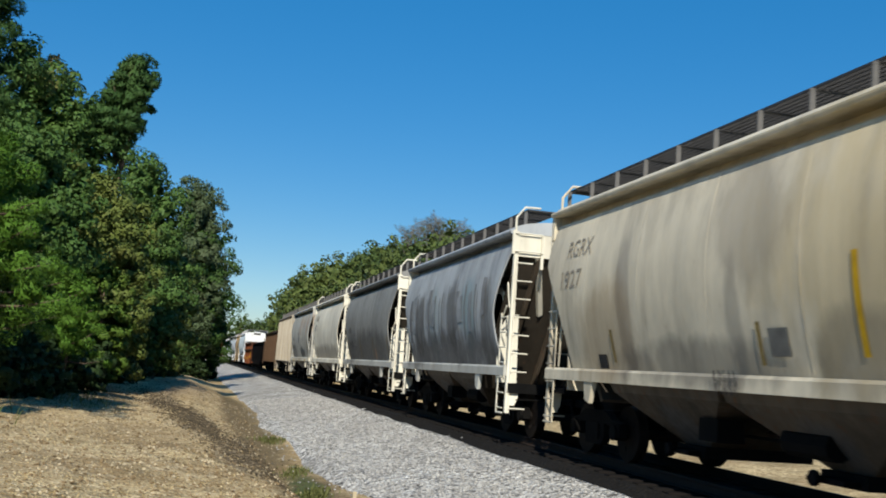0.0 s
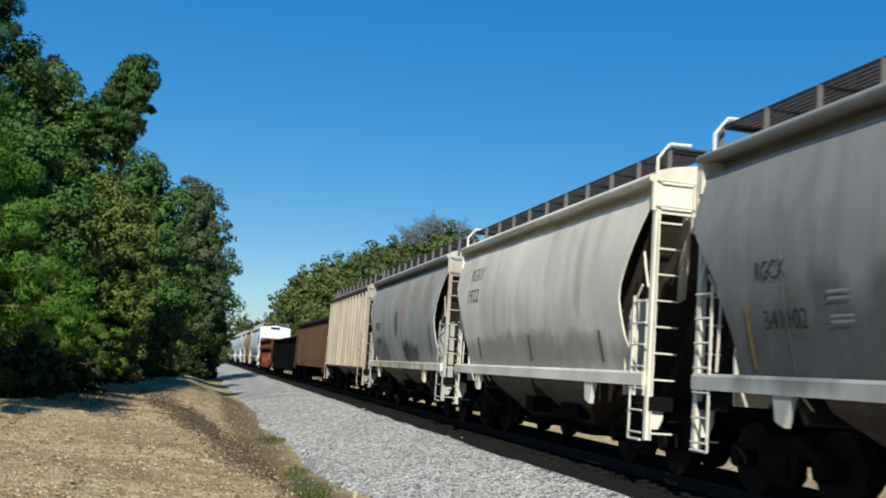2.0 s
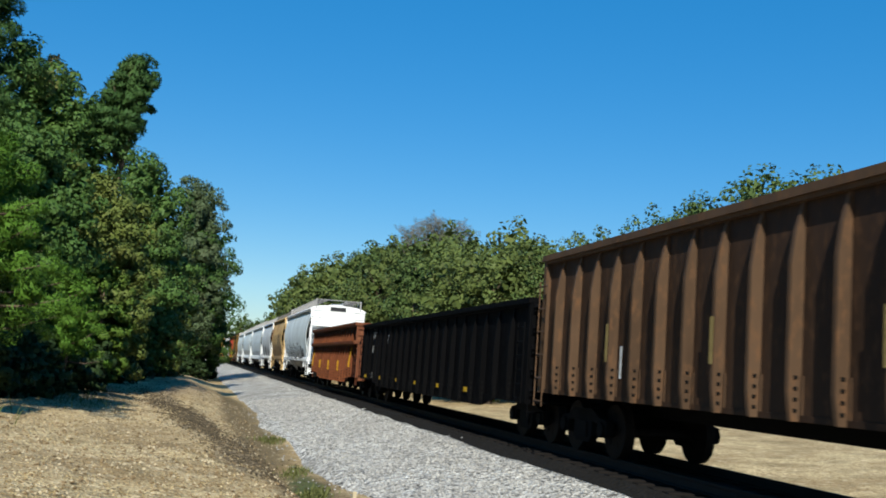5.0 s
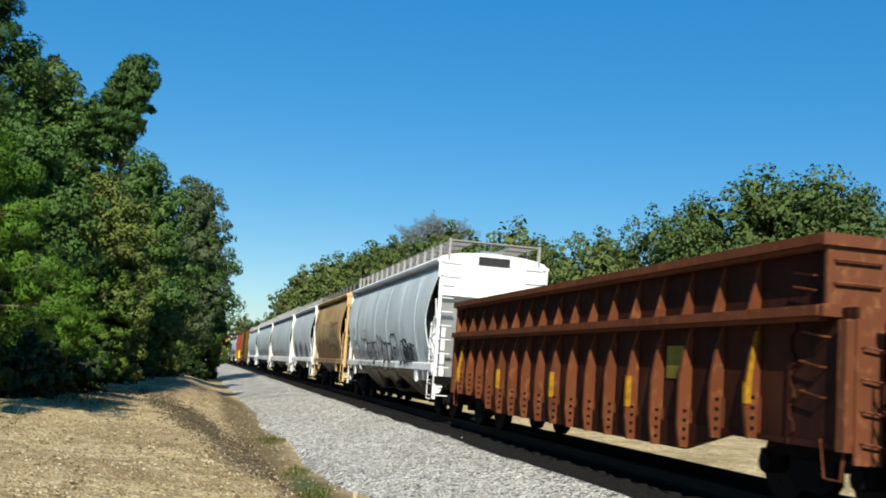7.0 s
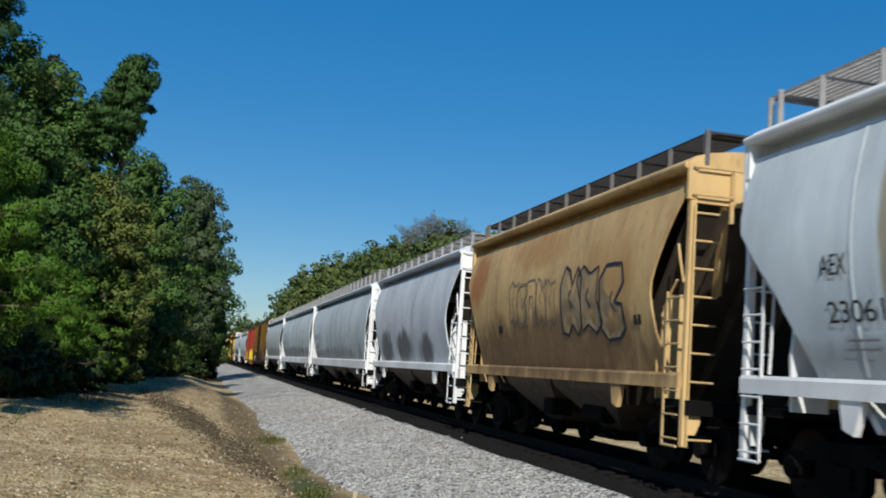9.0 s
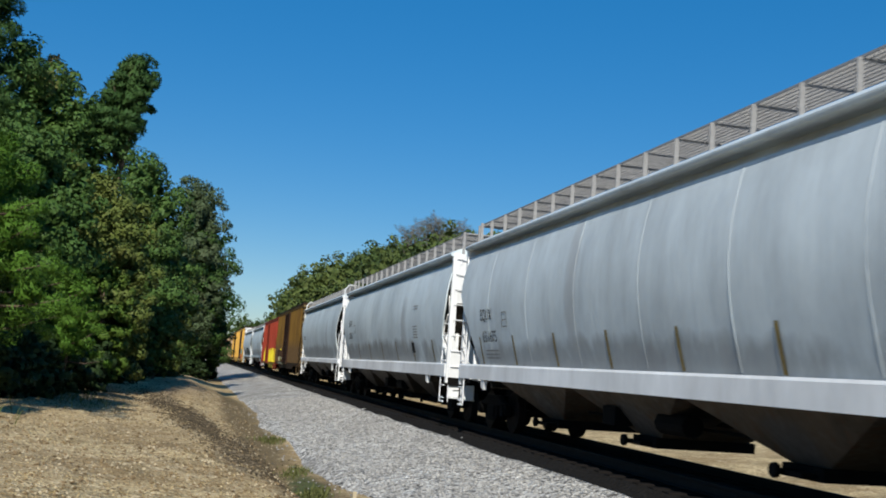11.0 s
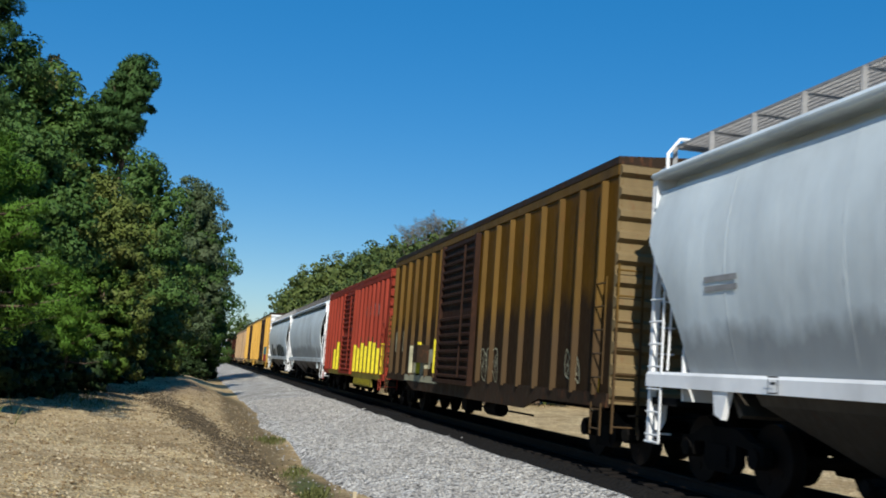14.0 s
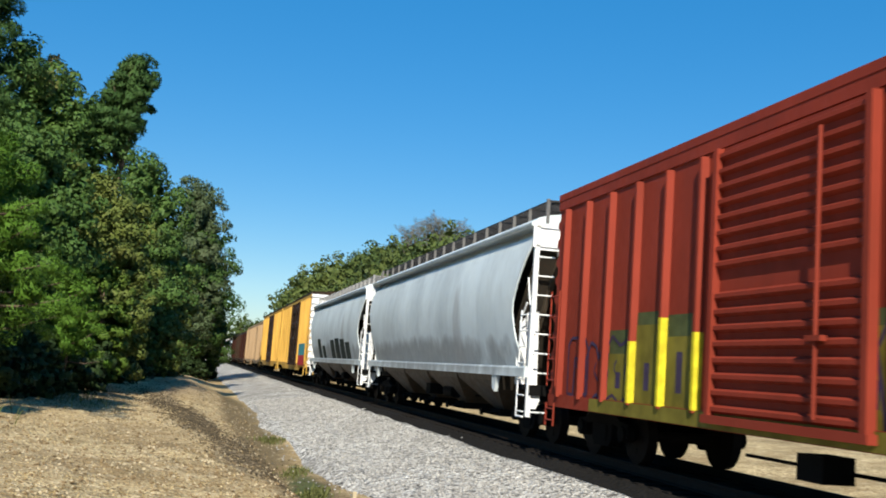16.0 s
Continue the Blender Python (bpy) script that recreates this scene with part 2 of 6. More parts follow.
sheet("ground", spaced([(-900, -60, 60), (-60, -14, 4), (-14, -6, 0.8), (-6, 4.6, 0.16), (4.6, 14, 0.6), (14, 30, 2), (30, 900, 60)]),
      spaced([(-300, -20, 30), (-20, 4, 2), (4, 30, 0.2), (30, 75, 0.45), (75, 160, 2), (160, 400, 20), (400, 1600, 150)]),
      land, EARTH, label="tan gravelly earth bank with a shallow ditch", category="ground")


def bed(x, y):
    d = abs(x - TRACK_X)
    if x < TRACK_X:
        d -= swing(y) * min(1.0, max(0.0, (d - 2.5) / 2.0))
    z = lerp_table(d, [(0, -0.2), (1.35, -0.21), (1.75, -0.32), (4.75, -0.86), (5.05, -1.03), (6.0, -1.5)])
    z += 0.05 * noise.noise(Vector((x * 0.9, y * 0.5, 1.0))) * min(1, d / 2)
    if y < 60 and d > 1.4:
        z += 0.016 * noise.noise(Vector((x * 9, y * 9, 4.0)))
    return z


sheet("ballast_bed", spaced([(1.35, 6.3, 0.11), (6.3, 9.5, 0.5), (9.5, 13.9, 0.5)]),
      spaced([(-60, 5, 3), (5, 26, 0.11), (26, 60, 0.4), (60, 160, 1.5), (160, 700, 20)]), bed, BALLAST,
      label="pale grey crushed stone ballast of the railway track", category="ballast")


# strip under the cars whose near-black colour stands for their shade
def shaded_bed(x, y):
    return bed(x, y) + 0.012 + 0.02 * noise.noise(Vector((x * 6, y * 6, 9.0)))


sheet("oiled_ballast", spaced([(6.12, 9.65, 0.22)]), spaced([(-60, 5, 3), (5, 60, 0.35), (60, 160, 1.5), (160, 700, 20)]), shaded_bed, SHADED_BED,
      label="ballast between and beside the rails, blackened with the train's shade", category="ballast")


def scatter(name, count, xr, yr, fn, size, material, label, category, seed, power=1.0, drift=False):
    """Loose stones lying on a surface, one mesh."""
    rng = np.random.default_rng(seed)
    base = np.array([(1, 0, 0), (-1, 0, 0), (0, 1, 0), (0, -1, 0), (0, 0, 1), (0, 0, -0.7)])
    tri = np.array([(0, 2, 4), (2, 1, 4), (1, 3, 4), (3, 0, 4), (2, 0, 5), (1, 2, 5), (3, 1, 5), (0, 3, 5)])
    vs, fs = [], []
    for i in range(count):
        if drift:
            x, y = rng.normal((xr[0] + xr[1]) / 2, (xr[1] - xr[0]) / 4), rng.normal((yr[0] + yr[1]) / 2, (yr[1] - yr[0]) / 4)
            x += (y - (yr[0] + yr[1]) / 2) * -0.15
        else:
            x = rng.uniform(*xr)
            y = yr[0] + (yr[1] - yr[0]) * rng.uniform() ** power
        s = size * rng.uniform(0.5, 1.5)
        a = rng.uniform(0, 6.28)
        q = base * rng.uniform(0.55, 1.25, (6, 3)) * s * np.array([1, 0.8, 0.6])
        c, d = math.cos(a), math.sin(a)
        q = np.stack([q[:, 0] * c - q[:, 1] * d, q[:, 0] * d + q[:, 1] * c, q[:, 2]], 1) + np.array([x, y, fn(x, y) + s * 0.1])
        vs.append(q)
        fs.append(tri + 6 * i)
    me = bpy.data.meshes.new(name)
    me.from_pydata(np.concatenate(vs).tolist(), [], np.concatenate(fs).tolist())
    me.materials.append(material)
    return tagged(new(name, me), label, category, kind="stuff")


scatter("ballast_stones", 17000, (2.8, 6.0), (8, 50), bed, 0.036, STONE, "loose pale grey crushed ballast stones", "stones", 1, 1.7)
scatter("strayed_stones", 450, (2.2, 2.95), (8, 45), lambda x, y: max(land(x, y), bed(x, y)), 0.03, STONE, "grey ballast stones strayed into the ditch", "stones", 8, 1.6)
scatter("pebbles", 5000, (-6, 2.2), (8, 45), land, 0.028, PEBBLE, "pale pebbles strewn on the tan earth", "pebbles", 2, 1.6)
scatter("clods", 7000, (-6, 2.0), (8, 48), land, 0.032, CLOD, "brown clods and dead leaves on the earth", "clods", 4, 1.5)
scatter("litter", 7500, (-0.75, 0.85), (18, 42), land, 0.032, LITTER, "dark leaf litter along the bank", "litter", 6, 1.3, True)


def tufts(name, spots, material, label, seed):
    """Grass blades in clumps, one mesh."""
    rg = random.Random(seed)
    sh = Shape()
    for x, y, count, spread, tall in spots:
        for _ in range(count):
            bx, by = x + rg.gauss(0, spread), y + rg.gauss(0, spread * 2.5)
            bz = land(bx, by) - 0.01
            a, hh, w = rg.uniform(0, 6.28), tall * rg.uniform(0.5, 1.3), 0.008 + 0.006 * rg.random()
            dx, dy = math.cos(a), math.sin(a)
            sh.add([(bx - dy * w, by + dx * w, bz), (bx + dy * w, by - dx * w, bz), (bx + dx * hh * 0.3 + dy * w, by + dy * hh * 0.3 - dx * w, bz + hh * 0.7),
                    (bx + dx * hh * 0.3 - dy * w, by + dy * hh * 0.3 + dx * w, bz + hh * 0.7), (bx + dx * hh * 0.7, by + dy * hh * 0.7, bz + hh)], [(0, 1, 2, 3), (3, 2, 4)])
    me = bpy.data.meshes.new(name)
    me.from_pydata(sh.v, [], sh.f)
    me.materials.append(material)
    return tagged(new(name, me), label, "grass", kind="stuff")

# ---- track ----
def rail_profile(c):
    return [(c - 0.07, -0.17), (c + 0.07, -0.17), (c + 0.07, -0.155), (c + 0.012, -0.14), (c + 0.012, -0.045), (c + 0.036, -0.035), (c + 0.036, -0.004),
            (c + 0.028, 0), (c - 0.028, 0), (c - 0.036, -0.004), (c - 0.036, -0.035), (c - 0.012, -0.045), (c - 0.012, -0.14), (c - 0.07, -0.155)]


track = tagged(new("track"), "single railway track with rusty rails on tarred wooden ties", "railway track", kind="structure")
for side in (-1, 1):
    part("rail", Shape().prism(rail_profile(TRACK_X + side * 0.754), "y", -60, 700), RAILTOP, track, "steel rail with worn bright top")
tie_mesh = cached("tie", lambda s: s.prism([(-0.11, -0.36), (0.11, -0.36), (0.11, -0.185), (0.10, -0.172), (-0.10, -0.172), (-0.11, -0.185)], "x", -1.3, 1.3), "tie")
for i in range(180):
    part("tie", tie_mesh, TIEWOOD, track, at=pose(TRACK_X + random.uniform(-0.03, 0.03), -10 + i * 0.53, random.uniform(-0.01, 0), 0, 0, random.uniform(-0.6, 0.6)))
far_ties = Shape()
for i in range(600):
    far_ties.box(TRACK_X - 1.3, TRACK_X + 1.3, 85.5 + i * 0.53, 85.72 + i * 0.53, -0.36, -0.174)
tagged(part("far_ties", far_ties, TIEWOOD, track), kind="stuff")


# ---- running gear shared by all cars ----
R_WHEEL = 0.457


def wheelset_mesh(s):
    for x in (-0.754, 0.754):
        e = 1 if x > 0 else -1
        s.wheel(min(x - e * 0.07, x + e * 0.065), max(x - e * 0.07, x + e * 0.065), 0, 0, R_WHEEL)
        s.wheel(min(x - e * 0.10, x - e * 0.07), max(x - e * 0.10, x - e * 0.07), 0, 0, R_WHEEL + 0.025)
        for k in range(5):
            a = k * 1.2566
            s.box(x + e * 0.06, x + e * 0.075, 0.25 * math.cos(a) - 0.04, 0.25 * math.cos(a) + 0.04, 0.25 * math.sin(a) - 0.04, 0.25 * math.sin(a) + 0.04)
    s.tube([(-1.02, 0, 0), (1.02, 0, 0)], 0.085, 10)


def sideframe_mesh(s):
    s.prism([(-1.06, 0.40), (-1.06, 0.62), (-0.75, 0.66), (-0.42, 0.80), (0.42, 0.80), (0.75, 0.66), (1.06, 0.62), (1.06, 0.40), (0.76, 0.38), (0.70, 0.56),
             (0.42, 0.60), (0.42, 0.34), (0.30, 0.22), (-0.30, 0.22), (-0.42, 0.34), (-0.42, 0.60), (-0.70, 0.56), (-0.76, 0.38)], "x", -0.07, 0.07)
    for y in (-0.89, 0.89):
        s.prism([(y + 0.13 * math.cos(k * 0.7854), 0.47 + 0.13 * math.sin(k * 0.7854)) for k in range(8)], "x", -0.12, 0.12)
    zig = [(0.30 + 0.03 * k, 0.21 if k % 2 else 0.26) for k in range(10)]
    s.prism([(y, z) for z, y in zig] + [(-y, z) for z, y in reversed(zig)], "x", -0.10, 0.10)


def truck_at(car, y):
    t = part("truck", cached("bolster", lambda s: s.box(-1.05, 1.05, -0.2, 0.2, 0.52, 0.80).box(-0.25, 0.25, -0.25, 0.25, 0.8, 0.92), "truck"), TRUCK, car,
             "grimy cast steel truck", pose(0, y, 0))
    for x in (-0.98, 0.98):
        part("sideframe", cached("sideframe", sideframe_mesh, "sideframe"), TRUCK, t, at=pose(x, 0, 0))
    for dy in (-0.89, 0.89):
        w = part("wheelset", cached("wheelset", wheelset_mesh, "wheelset"), RUSTSTEEL, t, "steel wheels on an axle", pose(0, dy, R_WHEEL))
        WHEELS.append(w)
    return t


WHEELS = []
CARS = []


def coupler_mesh(s):
    s.box(-0.12, 0.12, -0.75, 0.0, 0.72, 0.94)
    s.prism([(-0.14, -0.75), (0.16, -0.75), (0.17, -1.0), (0.05, -1.06), (0.02, -0.9), (-0.14, -0.98)], "z", 0.70, 0.98)
    s.tube([(-0.3, -0.25, 0.78), (-0.32, -0.45, 0.5), (-0.2, -0.8, 0.42), (-0.05, -1.02, 0.55)], 0.025, 6)
    s.tube([(-1.5, -0.28, 0.80), (-0.15, -0.30, 0.84)], 0.015, 5)


def car_base(name, label, category, length, gear=True, sill=BLACKSTEEL):
    car = tagged(new(name), label, category, "cars of the freight train")
    h = length / 2
    part("center_sill", cached(("csill", length), lambda s: s.box(-0.2, 0.2, -h + 0.1, h - 0.1, 0.74, 1.0), "center_sill"), sill, car)
    cm = cached("coupler", coupler_mesh, "coupler")
    part("coupler", cm, TRUCK, car, "rusty knuckle coupler with air hose", pose(0, -h + 0.15, 0))
    part("coupler", cm, TRUCK, car, "rusty knuckle coupler with air hose", pose(0, h - 0.15, 0, 0, 0, 180))
    for y in (-h + 1.75, h - 1.75):
        truck_at(car, y)
    return car


def place(car, near, far):
    """Centre of the car on the train's own line, from its near and far body ends."""
    CARS.append((car, (near + far) / 2))


def ladder_mesh(s, z0, z1, w, r=0.016, steps=None, rails=2, thick=0.018):
    """A ladder in the x z plane, its stiles along z, x from 0 to w."""
    for x in ((), (0,), (0, w), (w,))[rails]:
        s.box(x - thick, x + thick, -0.012, 0.012, z0, z1)
    k = steps or max(2, round((z1 - z0) / 0.38))
    for i in range(k):
        z = z0 + 0.1 + (z1 - z0 - 0.2) * i / (k - 1)
        s.tube([(0, 0, z), (w, 0, z)], r, 6)
    return s


def grating_mesh(s, length, width, pitch):
    for i in range(9):
        x = width * i / 8
        s.box(x - 0.008, x + 0.008, 0, length, -0.03, 0.0)
    k = int(length / pitch)
    for i in range(k + 1):
        y = i * length / k
        s.box(0, width, y - 0.007, y + 0.007, -0.034, -0.003)


# ---- covered hoppers ----
W = 1.55
EAVE, SILL_T, SILL_B = 4.34, 1.46, 1.14


BULGE = 0.26


def bulge(z):
    return BULGE * math.sin(math.pi * min(1, max(0, (z - SILL_T) / (EAVE - SILL_T))))


def skin_x(z):
    """Where the near side's skin lies at a height."""
    return -W + 0.12 - bulge(z)


def hopper_side(s, h, cut, flat=False):
    """Side sheet: bulged, full length under the eave, its ends cut back towards the sill."""
    top = EAVE if flat else EAVE - 0.25
    zs = [SILL_T - 0.02 + (top - SILL_T + 0.02) * i / 14 for i in range(15)] + ([] if flat else [EAVE - 0.245, EAVE])
    ny = 44

    def inset(z, end):
        return float(np.interp((z - SILL_T) / (EAVE - SILL_T), *zip(*cut[end])))
    v, f = [], []
    for off in (0.0, 0.03):
        for z in zs:
            lo, hi = -h + inset(z, 0), h - inset(z, 1)
            for i in range(ny + 1):
                y = lo + (hi - lo) * i / ny
                ripple = 0 if flat else 0.007 * noise.noise(Vector((y * 0.9, h, z * 0.25))) + 0.010 * noise.noise(Vector((y * 2.3, h + 5, z * 0.45))) * math.sin(math.pi * min(1, (z - SILL_T + 0.02) / 2.6))
                v.append(((-W + 0.07 if flat else skin_x(z) + (0.2 if z > EAVE - 0.248 else 0)) + off + ripple, y, z))
    k = (ny + 1) * len(zs)
    for j in range(len(zs) - 1):
        for i in range(ny):
            a = j * (ny + 1) + i
            f.append((a, a + ny + 1, a + ny + 2, a + 1))
            f.append((k + a, k + a + 1, k + a + ny + 2, k + a + ny + 1))
    for j in range(len(zs) - 1):
        for i in (0, ny):
            a, b = j * (ny + 1) + i, (j + 1) * (ny + 1) + i
            f.append((a, b, b + k, a + k))
    for i in range(ny):
        a, b = i, (len(zs) - 1) * (ny + 1) + i
        f.append((a, a + 1, a + 1 + k, a + k))
        f.append((b, b + k, b + 1 + k, b + 1))
    s.add(v, f)


def hopper_roof(s, h, crown=0.24):
    n = 10
    prof = [(-W + 0.2, EAVE - 0.05), (-W - 0.03, EAVE - 0.08), (-W - 0.06, EAVE - 0.07), (-W - 0.08, EAVE - 0.04), (-W - 0.08, EAVE - 0.005), (-W - 0.05, EAVE + 0.022)]
    prof += [(-W * math.cos(math.pi * i / n), EAVE + 0.03 + crown * math.sin(math.pi * i / n)) for i in range(n + 1)]
    prof += [(W + 0.05, EAVE + 0.022), (W + 0.08, EAVE - 0.005), (W + 0.08, EAVE - 0.04), (W + 0.06, EAVE - 0.07), (W + 0.03, EAVE - 0.08), (W - 0.2, EAVE - 0.05)]
    s.prism(prof, "y", -h + 0.06, h - 0.06)


def hopper_end(s, top=EAVE, low=3.35):
    """Upper end bulkhead with the arched head."""
    n = 10
    prof = [(-W + 0.02, low), (-W + 0.02, top)] + [(-(W - 0.02) * math.cos(math.pi * i / n), top + 0.23 * math.sin(math.pi * i / n)) for i in range(n + 1)] + [(W - 0.02, low)]
    s.prism(prof, "y", -0.03, 0.03)


def bay_mesh(s, half, top, bot):
    """One discharge hopper: its sheets slope from the sill down to a narrow gate, a rolled lip round the top."""
    a = [(-1.44, -half, top), (1.44, -half, top), (1.44, half, top), (-1.44, half, top)]
    c = [(-1.36, -half + 0.08, top - 0.2), (1.36, -half + 0.08, top - 0.2), (1.36, half - 0.08, top - 0.2), (-1.36, half - 0.08, top - 0.2)]
    b = [(-0.72, -0.34, bot), (0.72, -0.34, bot), (0.72, 0.34, bot), (-0.72, 0.34, bot)]
    s.add(a + c + b, [(k, (k + 1) % 4, (k + 1) % 4 + 4, k + 4) for k in range(4)] + [(k + 4, (k + 1) % 4 + 4, (k + 1) % 4 + 8, k + 8) for k in range(4)] + [(8, 9, 10, 11), (3, 2, 1, 0)])


def gate_mesh(s, bot):
    """Outlet gate with its operating shaft and rack."""
    s.box(-0.85, 0.85, -0.42, 0.42, bot - 0.14, bot + 0.02)
    s.tube([(-1.15, 0.1, bot - 0.06), (1.15, 0.1, bot - 0.06)], 0.03, 6)
    s.wheel(-1.18, -1.12, 0.1, bot - 0.06, 0.09, 8)
    s.box(-1.05, -0.85, -0.3, 0.4, bot - 0.11, bot - 0.05)


# how far the side sheet's near and far ends stand back, from the sill (0) to the eave (1)
CUT_A = (((0, 0.6), (0.2, 0.85), (0.42, 0.92), (0.72, 0.42), (0.92, 0.1), (1, 0.1)), ((0, 1.15), (0.2, 1.05), (0.4, 0.8), (0.66, 0.12), (1, 0.1)))
CUT_B = (((0, 0.5), (0.25, 0.55), (0.4, 0.3), (0.52, 0.1), (1, 0.1)), ((0, 1.5), (0.33, 0.9), (0.6, 0.12), (1, 0.1)))
CUT_C = (((0, 0.5), (0.3, 0.4), (0.9, 0.1), (1, 0.1)), ((0, 0.5), (0.3, 0.4), (0.9, 0.1), (1, 0.1)))


def hopper(label, near, far, body, trim, bays=3, cut=CUT_A, board=GALV, posts=1.1, ribs=0, sill=None, lift=0.48, grate=None, roof=None, under=None, slope=None, rib_paint=None, pipe=False):
    length = far - near
    h = length / 2
    car = car_base("covered_hopper_car", label, "hopper car", length + 0.9)
    sill = sill or trim
    slim = cut[0] != CUT_B[0]
    sill_b = 1.27 if slim else SILL_B
    me = cached(("hside", round(length, 1), cut, ribs), lambda s: hopper_side(s, h, cut, ribs > 0), "side_sheet", True)
    part("side_sheet", me, body, car)
    part("side_sheet", me, body, car, at=pose(0, 0, 0, 0, 0, 180))
    for i in range(ribs):
        y = -h + 0.35 + (2 * h - 0.7) * i / (ribs - 1)
        rm = cached("hrib", lambda s: s.prism([(-W - 0.07, EAVE - 0.2), (-W + 0.08, EAVE - 0.12), (-W + 0.08, 1.2), (-W - 0.07, 1.2)], "y", -0.042, 0.042), "side_rib")
        part("side_rib", rm, rib_paint or body, car, at=pose(0, y, 0))
        part("side_rib", rm, body, car, at=pose(0, -y, 0, 0, 0, 180))
    part("roof", cached(("hroof", round(length, 1)), lambda s: hopper_roof(s, h), "roof", True), roof or body, car)
    low = 3.35 if slope else 3.8 if slim else 3.05
    for e, turn in ((-1, 0), (1, 180)):
        if not slope:
            for x in (-1, 1):
                part("end_brace", cached(("hbrace", x), lambda s: s.tube([(x * 0.98, 0.0, 3.86), (x * 0.55, 0.96, 2.66)], 0.085, 4), "end_brace"), trim, car, at=pose(0, e * (h - 0.13), 0, 0, 0, turn))
        part("end_bulkhead", cached(("hend", low), lambda s: hopper_end(s, low=low), "end_bulkhead"), trim, car, at=pose(0, e * (h - 0.1), 0))
        # without a slope paint the sheet takes a colour darkened for the end's shade
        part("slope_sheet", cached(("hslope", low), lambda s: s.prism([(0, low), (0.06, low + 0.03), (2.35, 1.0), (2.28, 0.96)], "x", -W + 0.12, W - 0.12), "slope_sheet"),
             slope or BAY_SHADED, car, at=pose(0, e * (h - 0.16), 0, 0, 0, turn))
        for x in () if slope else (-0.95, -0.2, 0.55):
            part("slope_beam", cached(("hsbeam", low), lambda s: s.prism([(-0.08, low - 0.06), (0.04, low + 0.0), (2.2, 1.1), (2.08, 1.0)], "x", -0.04, 0.04), "slope_beam"), BAY_SHADED_BROWN, car, at=pose(0, e * (h - 0.16), 0, 0, 0, turn) @ pose(x, 0, 0))
        for x in (-1, 1):
            part("end_web", cached("hweb", lambda s: s.prism([(0.12, 1.1), (0.58, 1.1), (0.6, 1.7), (0.54, 2.3), (0.4, 2.6), (0.16, 2.62)], "y", -0.02, 0.02), "end_web"),
                 trim, car, at=pose(x * (W - 0.66), e * (h - 1.0), 0, 0, 0, 0 if x > 0 else 180))
        part("end_platform", cached("hplat", lambda s: s.box(-W + 0.05, W - 0.05, 0.0, 0.9, 1.02, 1.12).box(-W + 0.05, W - 0.05, -0.02, 0.05, 0.92, 1.12), "end_platform"),
             BLACKSTEEL, car, at=pose(0, e * h, 0, 0, 0, turn))
        for x in (-1, 1):
            turned = 0 if x < 0 else 180
            if slim:
                post = cached("hpost_slim", lambda s: s.box(-0.045, 0.045, -0.045, 0.045, 0.5, 4.32).box(-0.10, 0.0, -0.06, 0.0, 3.84, 4.34)
                              .prism([(-0.05, 1.1), (0.24, 1.1), (0.22, 0.8), (0.15, 0.66), (0.0, 0.66)], "y", -0.03, 0.03), "corner_post")
            else:
                post = cached("hpost", lambda s: s.box(-0.08, 0.08, -0.06, 0.06, 0.98, 4.36).prism([(-0.07, 3.6), (-0.07, 4.34), (0.25, 4.34)], "y", -0.05, 0.05)
                              .prism([(0.05, 1.12), (0.34, 1.12), (0.32, 1.62), (0.08, 2.1)], "y", -0.045, 0.045).box(0.0, 0.3, -0.03, 0.03, 0.62, 0.96), "corner_post")
            part("corner_post", post, trim, car, at=pose(x * (W - 0.07), e * (h - 0.09), 0, 0, 0, turned))
            lad = cached(("hladder", slim, x), lambda s: ladder_mesh(s, 0.5, 4.3 if not slim else 3.75, 0.36, steps=10 if not slim else 9, rails=1 if x < 0 else 3, thick=0.01), "end_ladder")
            part("end_ladder", lad, trim, car, at=pose(x * (W - 0.07) - (0.36 if x > 0 else 0), e * (h + 0.0), 0))
            if slim:
                part("panel_frame", cached("hpanel", lambda s: s.tube([(-0.05, -0.07, 4.28), (0.56, -0.07, 4.28), (0.56, -0.07, 3.88), (0.56, 0, 3.86)], 0.016, 5).tube([(-0.05, -0.07, 3.9), (0.56, -0.07, 3.9)], 0.016, 5)
                     .box(0.54, 0.60, -0.05, 0.0, 3.55, 4.26), "panel_frame"), trim, car, at=pose(x * (W - 0.07), e * (h - 0.07), 0, 0, 0, 0 if e < 0 else 180) @ (pose(0, 0, 0) if x * e > 0 else pose(-0.5, 0, 0)))
            step = cached("hstep", lambda s: ladder_mesh(s, 0.5, 2.6, 0.42, steps=7, rails=3).box(0.40, 0.44, -0.012, 0.012, 0.5, 0.6).tube([(0, 0, 0.5), (0.42, 0, 0.5)], 0.02, 6), "side_ladder")
            part("side_ladder", step, trim, car, at=pose(x * (W + (0.11 if ribs else 0.02)), e * (h - 0.12), 0, 0, 0, 90 if e < 0 else -90))
            part("grab_iron", cached("hgrab", lambda s: s.tube([(0, 0, 2.7), (0, 0.12, 3.0), (0, 0.2, 3.25)], 0.018, 6).tube([(0, 0.5, 1.5), (0, 0.55, 2.4), (0, 0.2, 2.75)], 0.018, 6), "grab_iron"),
                 trim, car, at=pose(x * (W - 0.02), e * (h - 0.15), 0, 0, 0, turn))
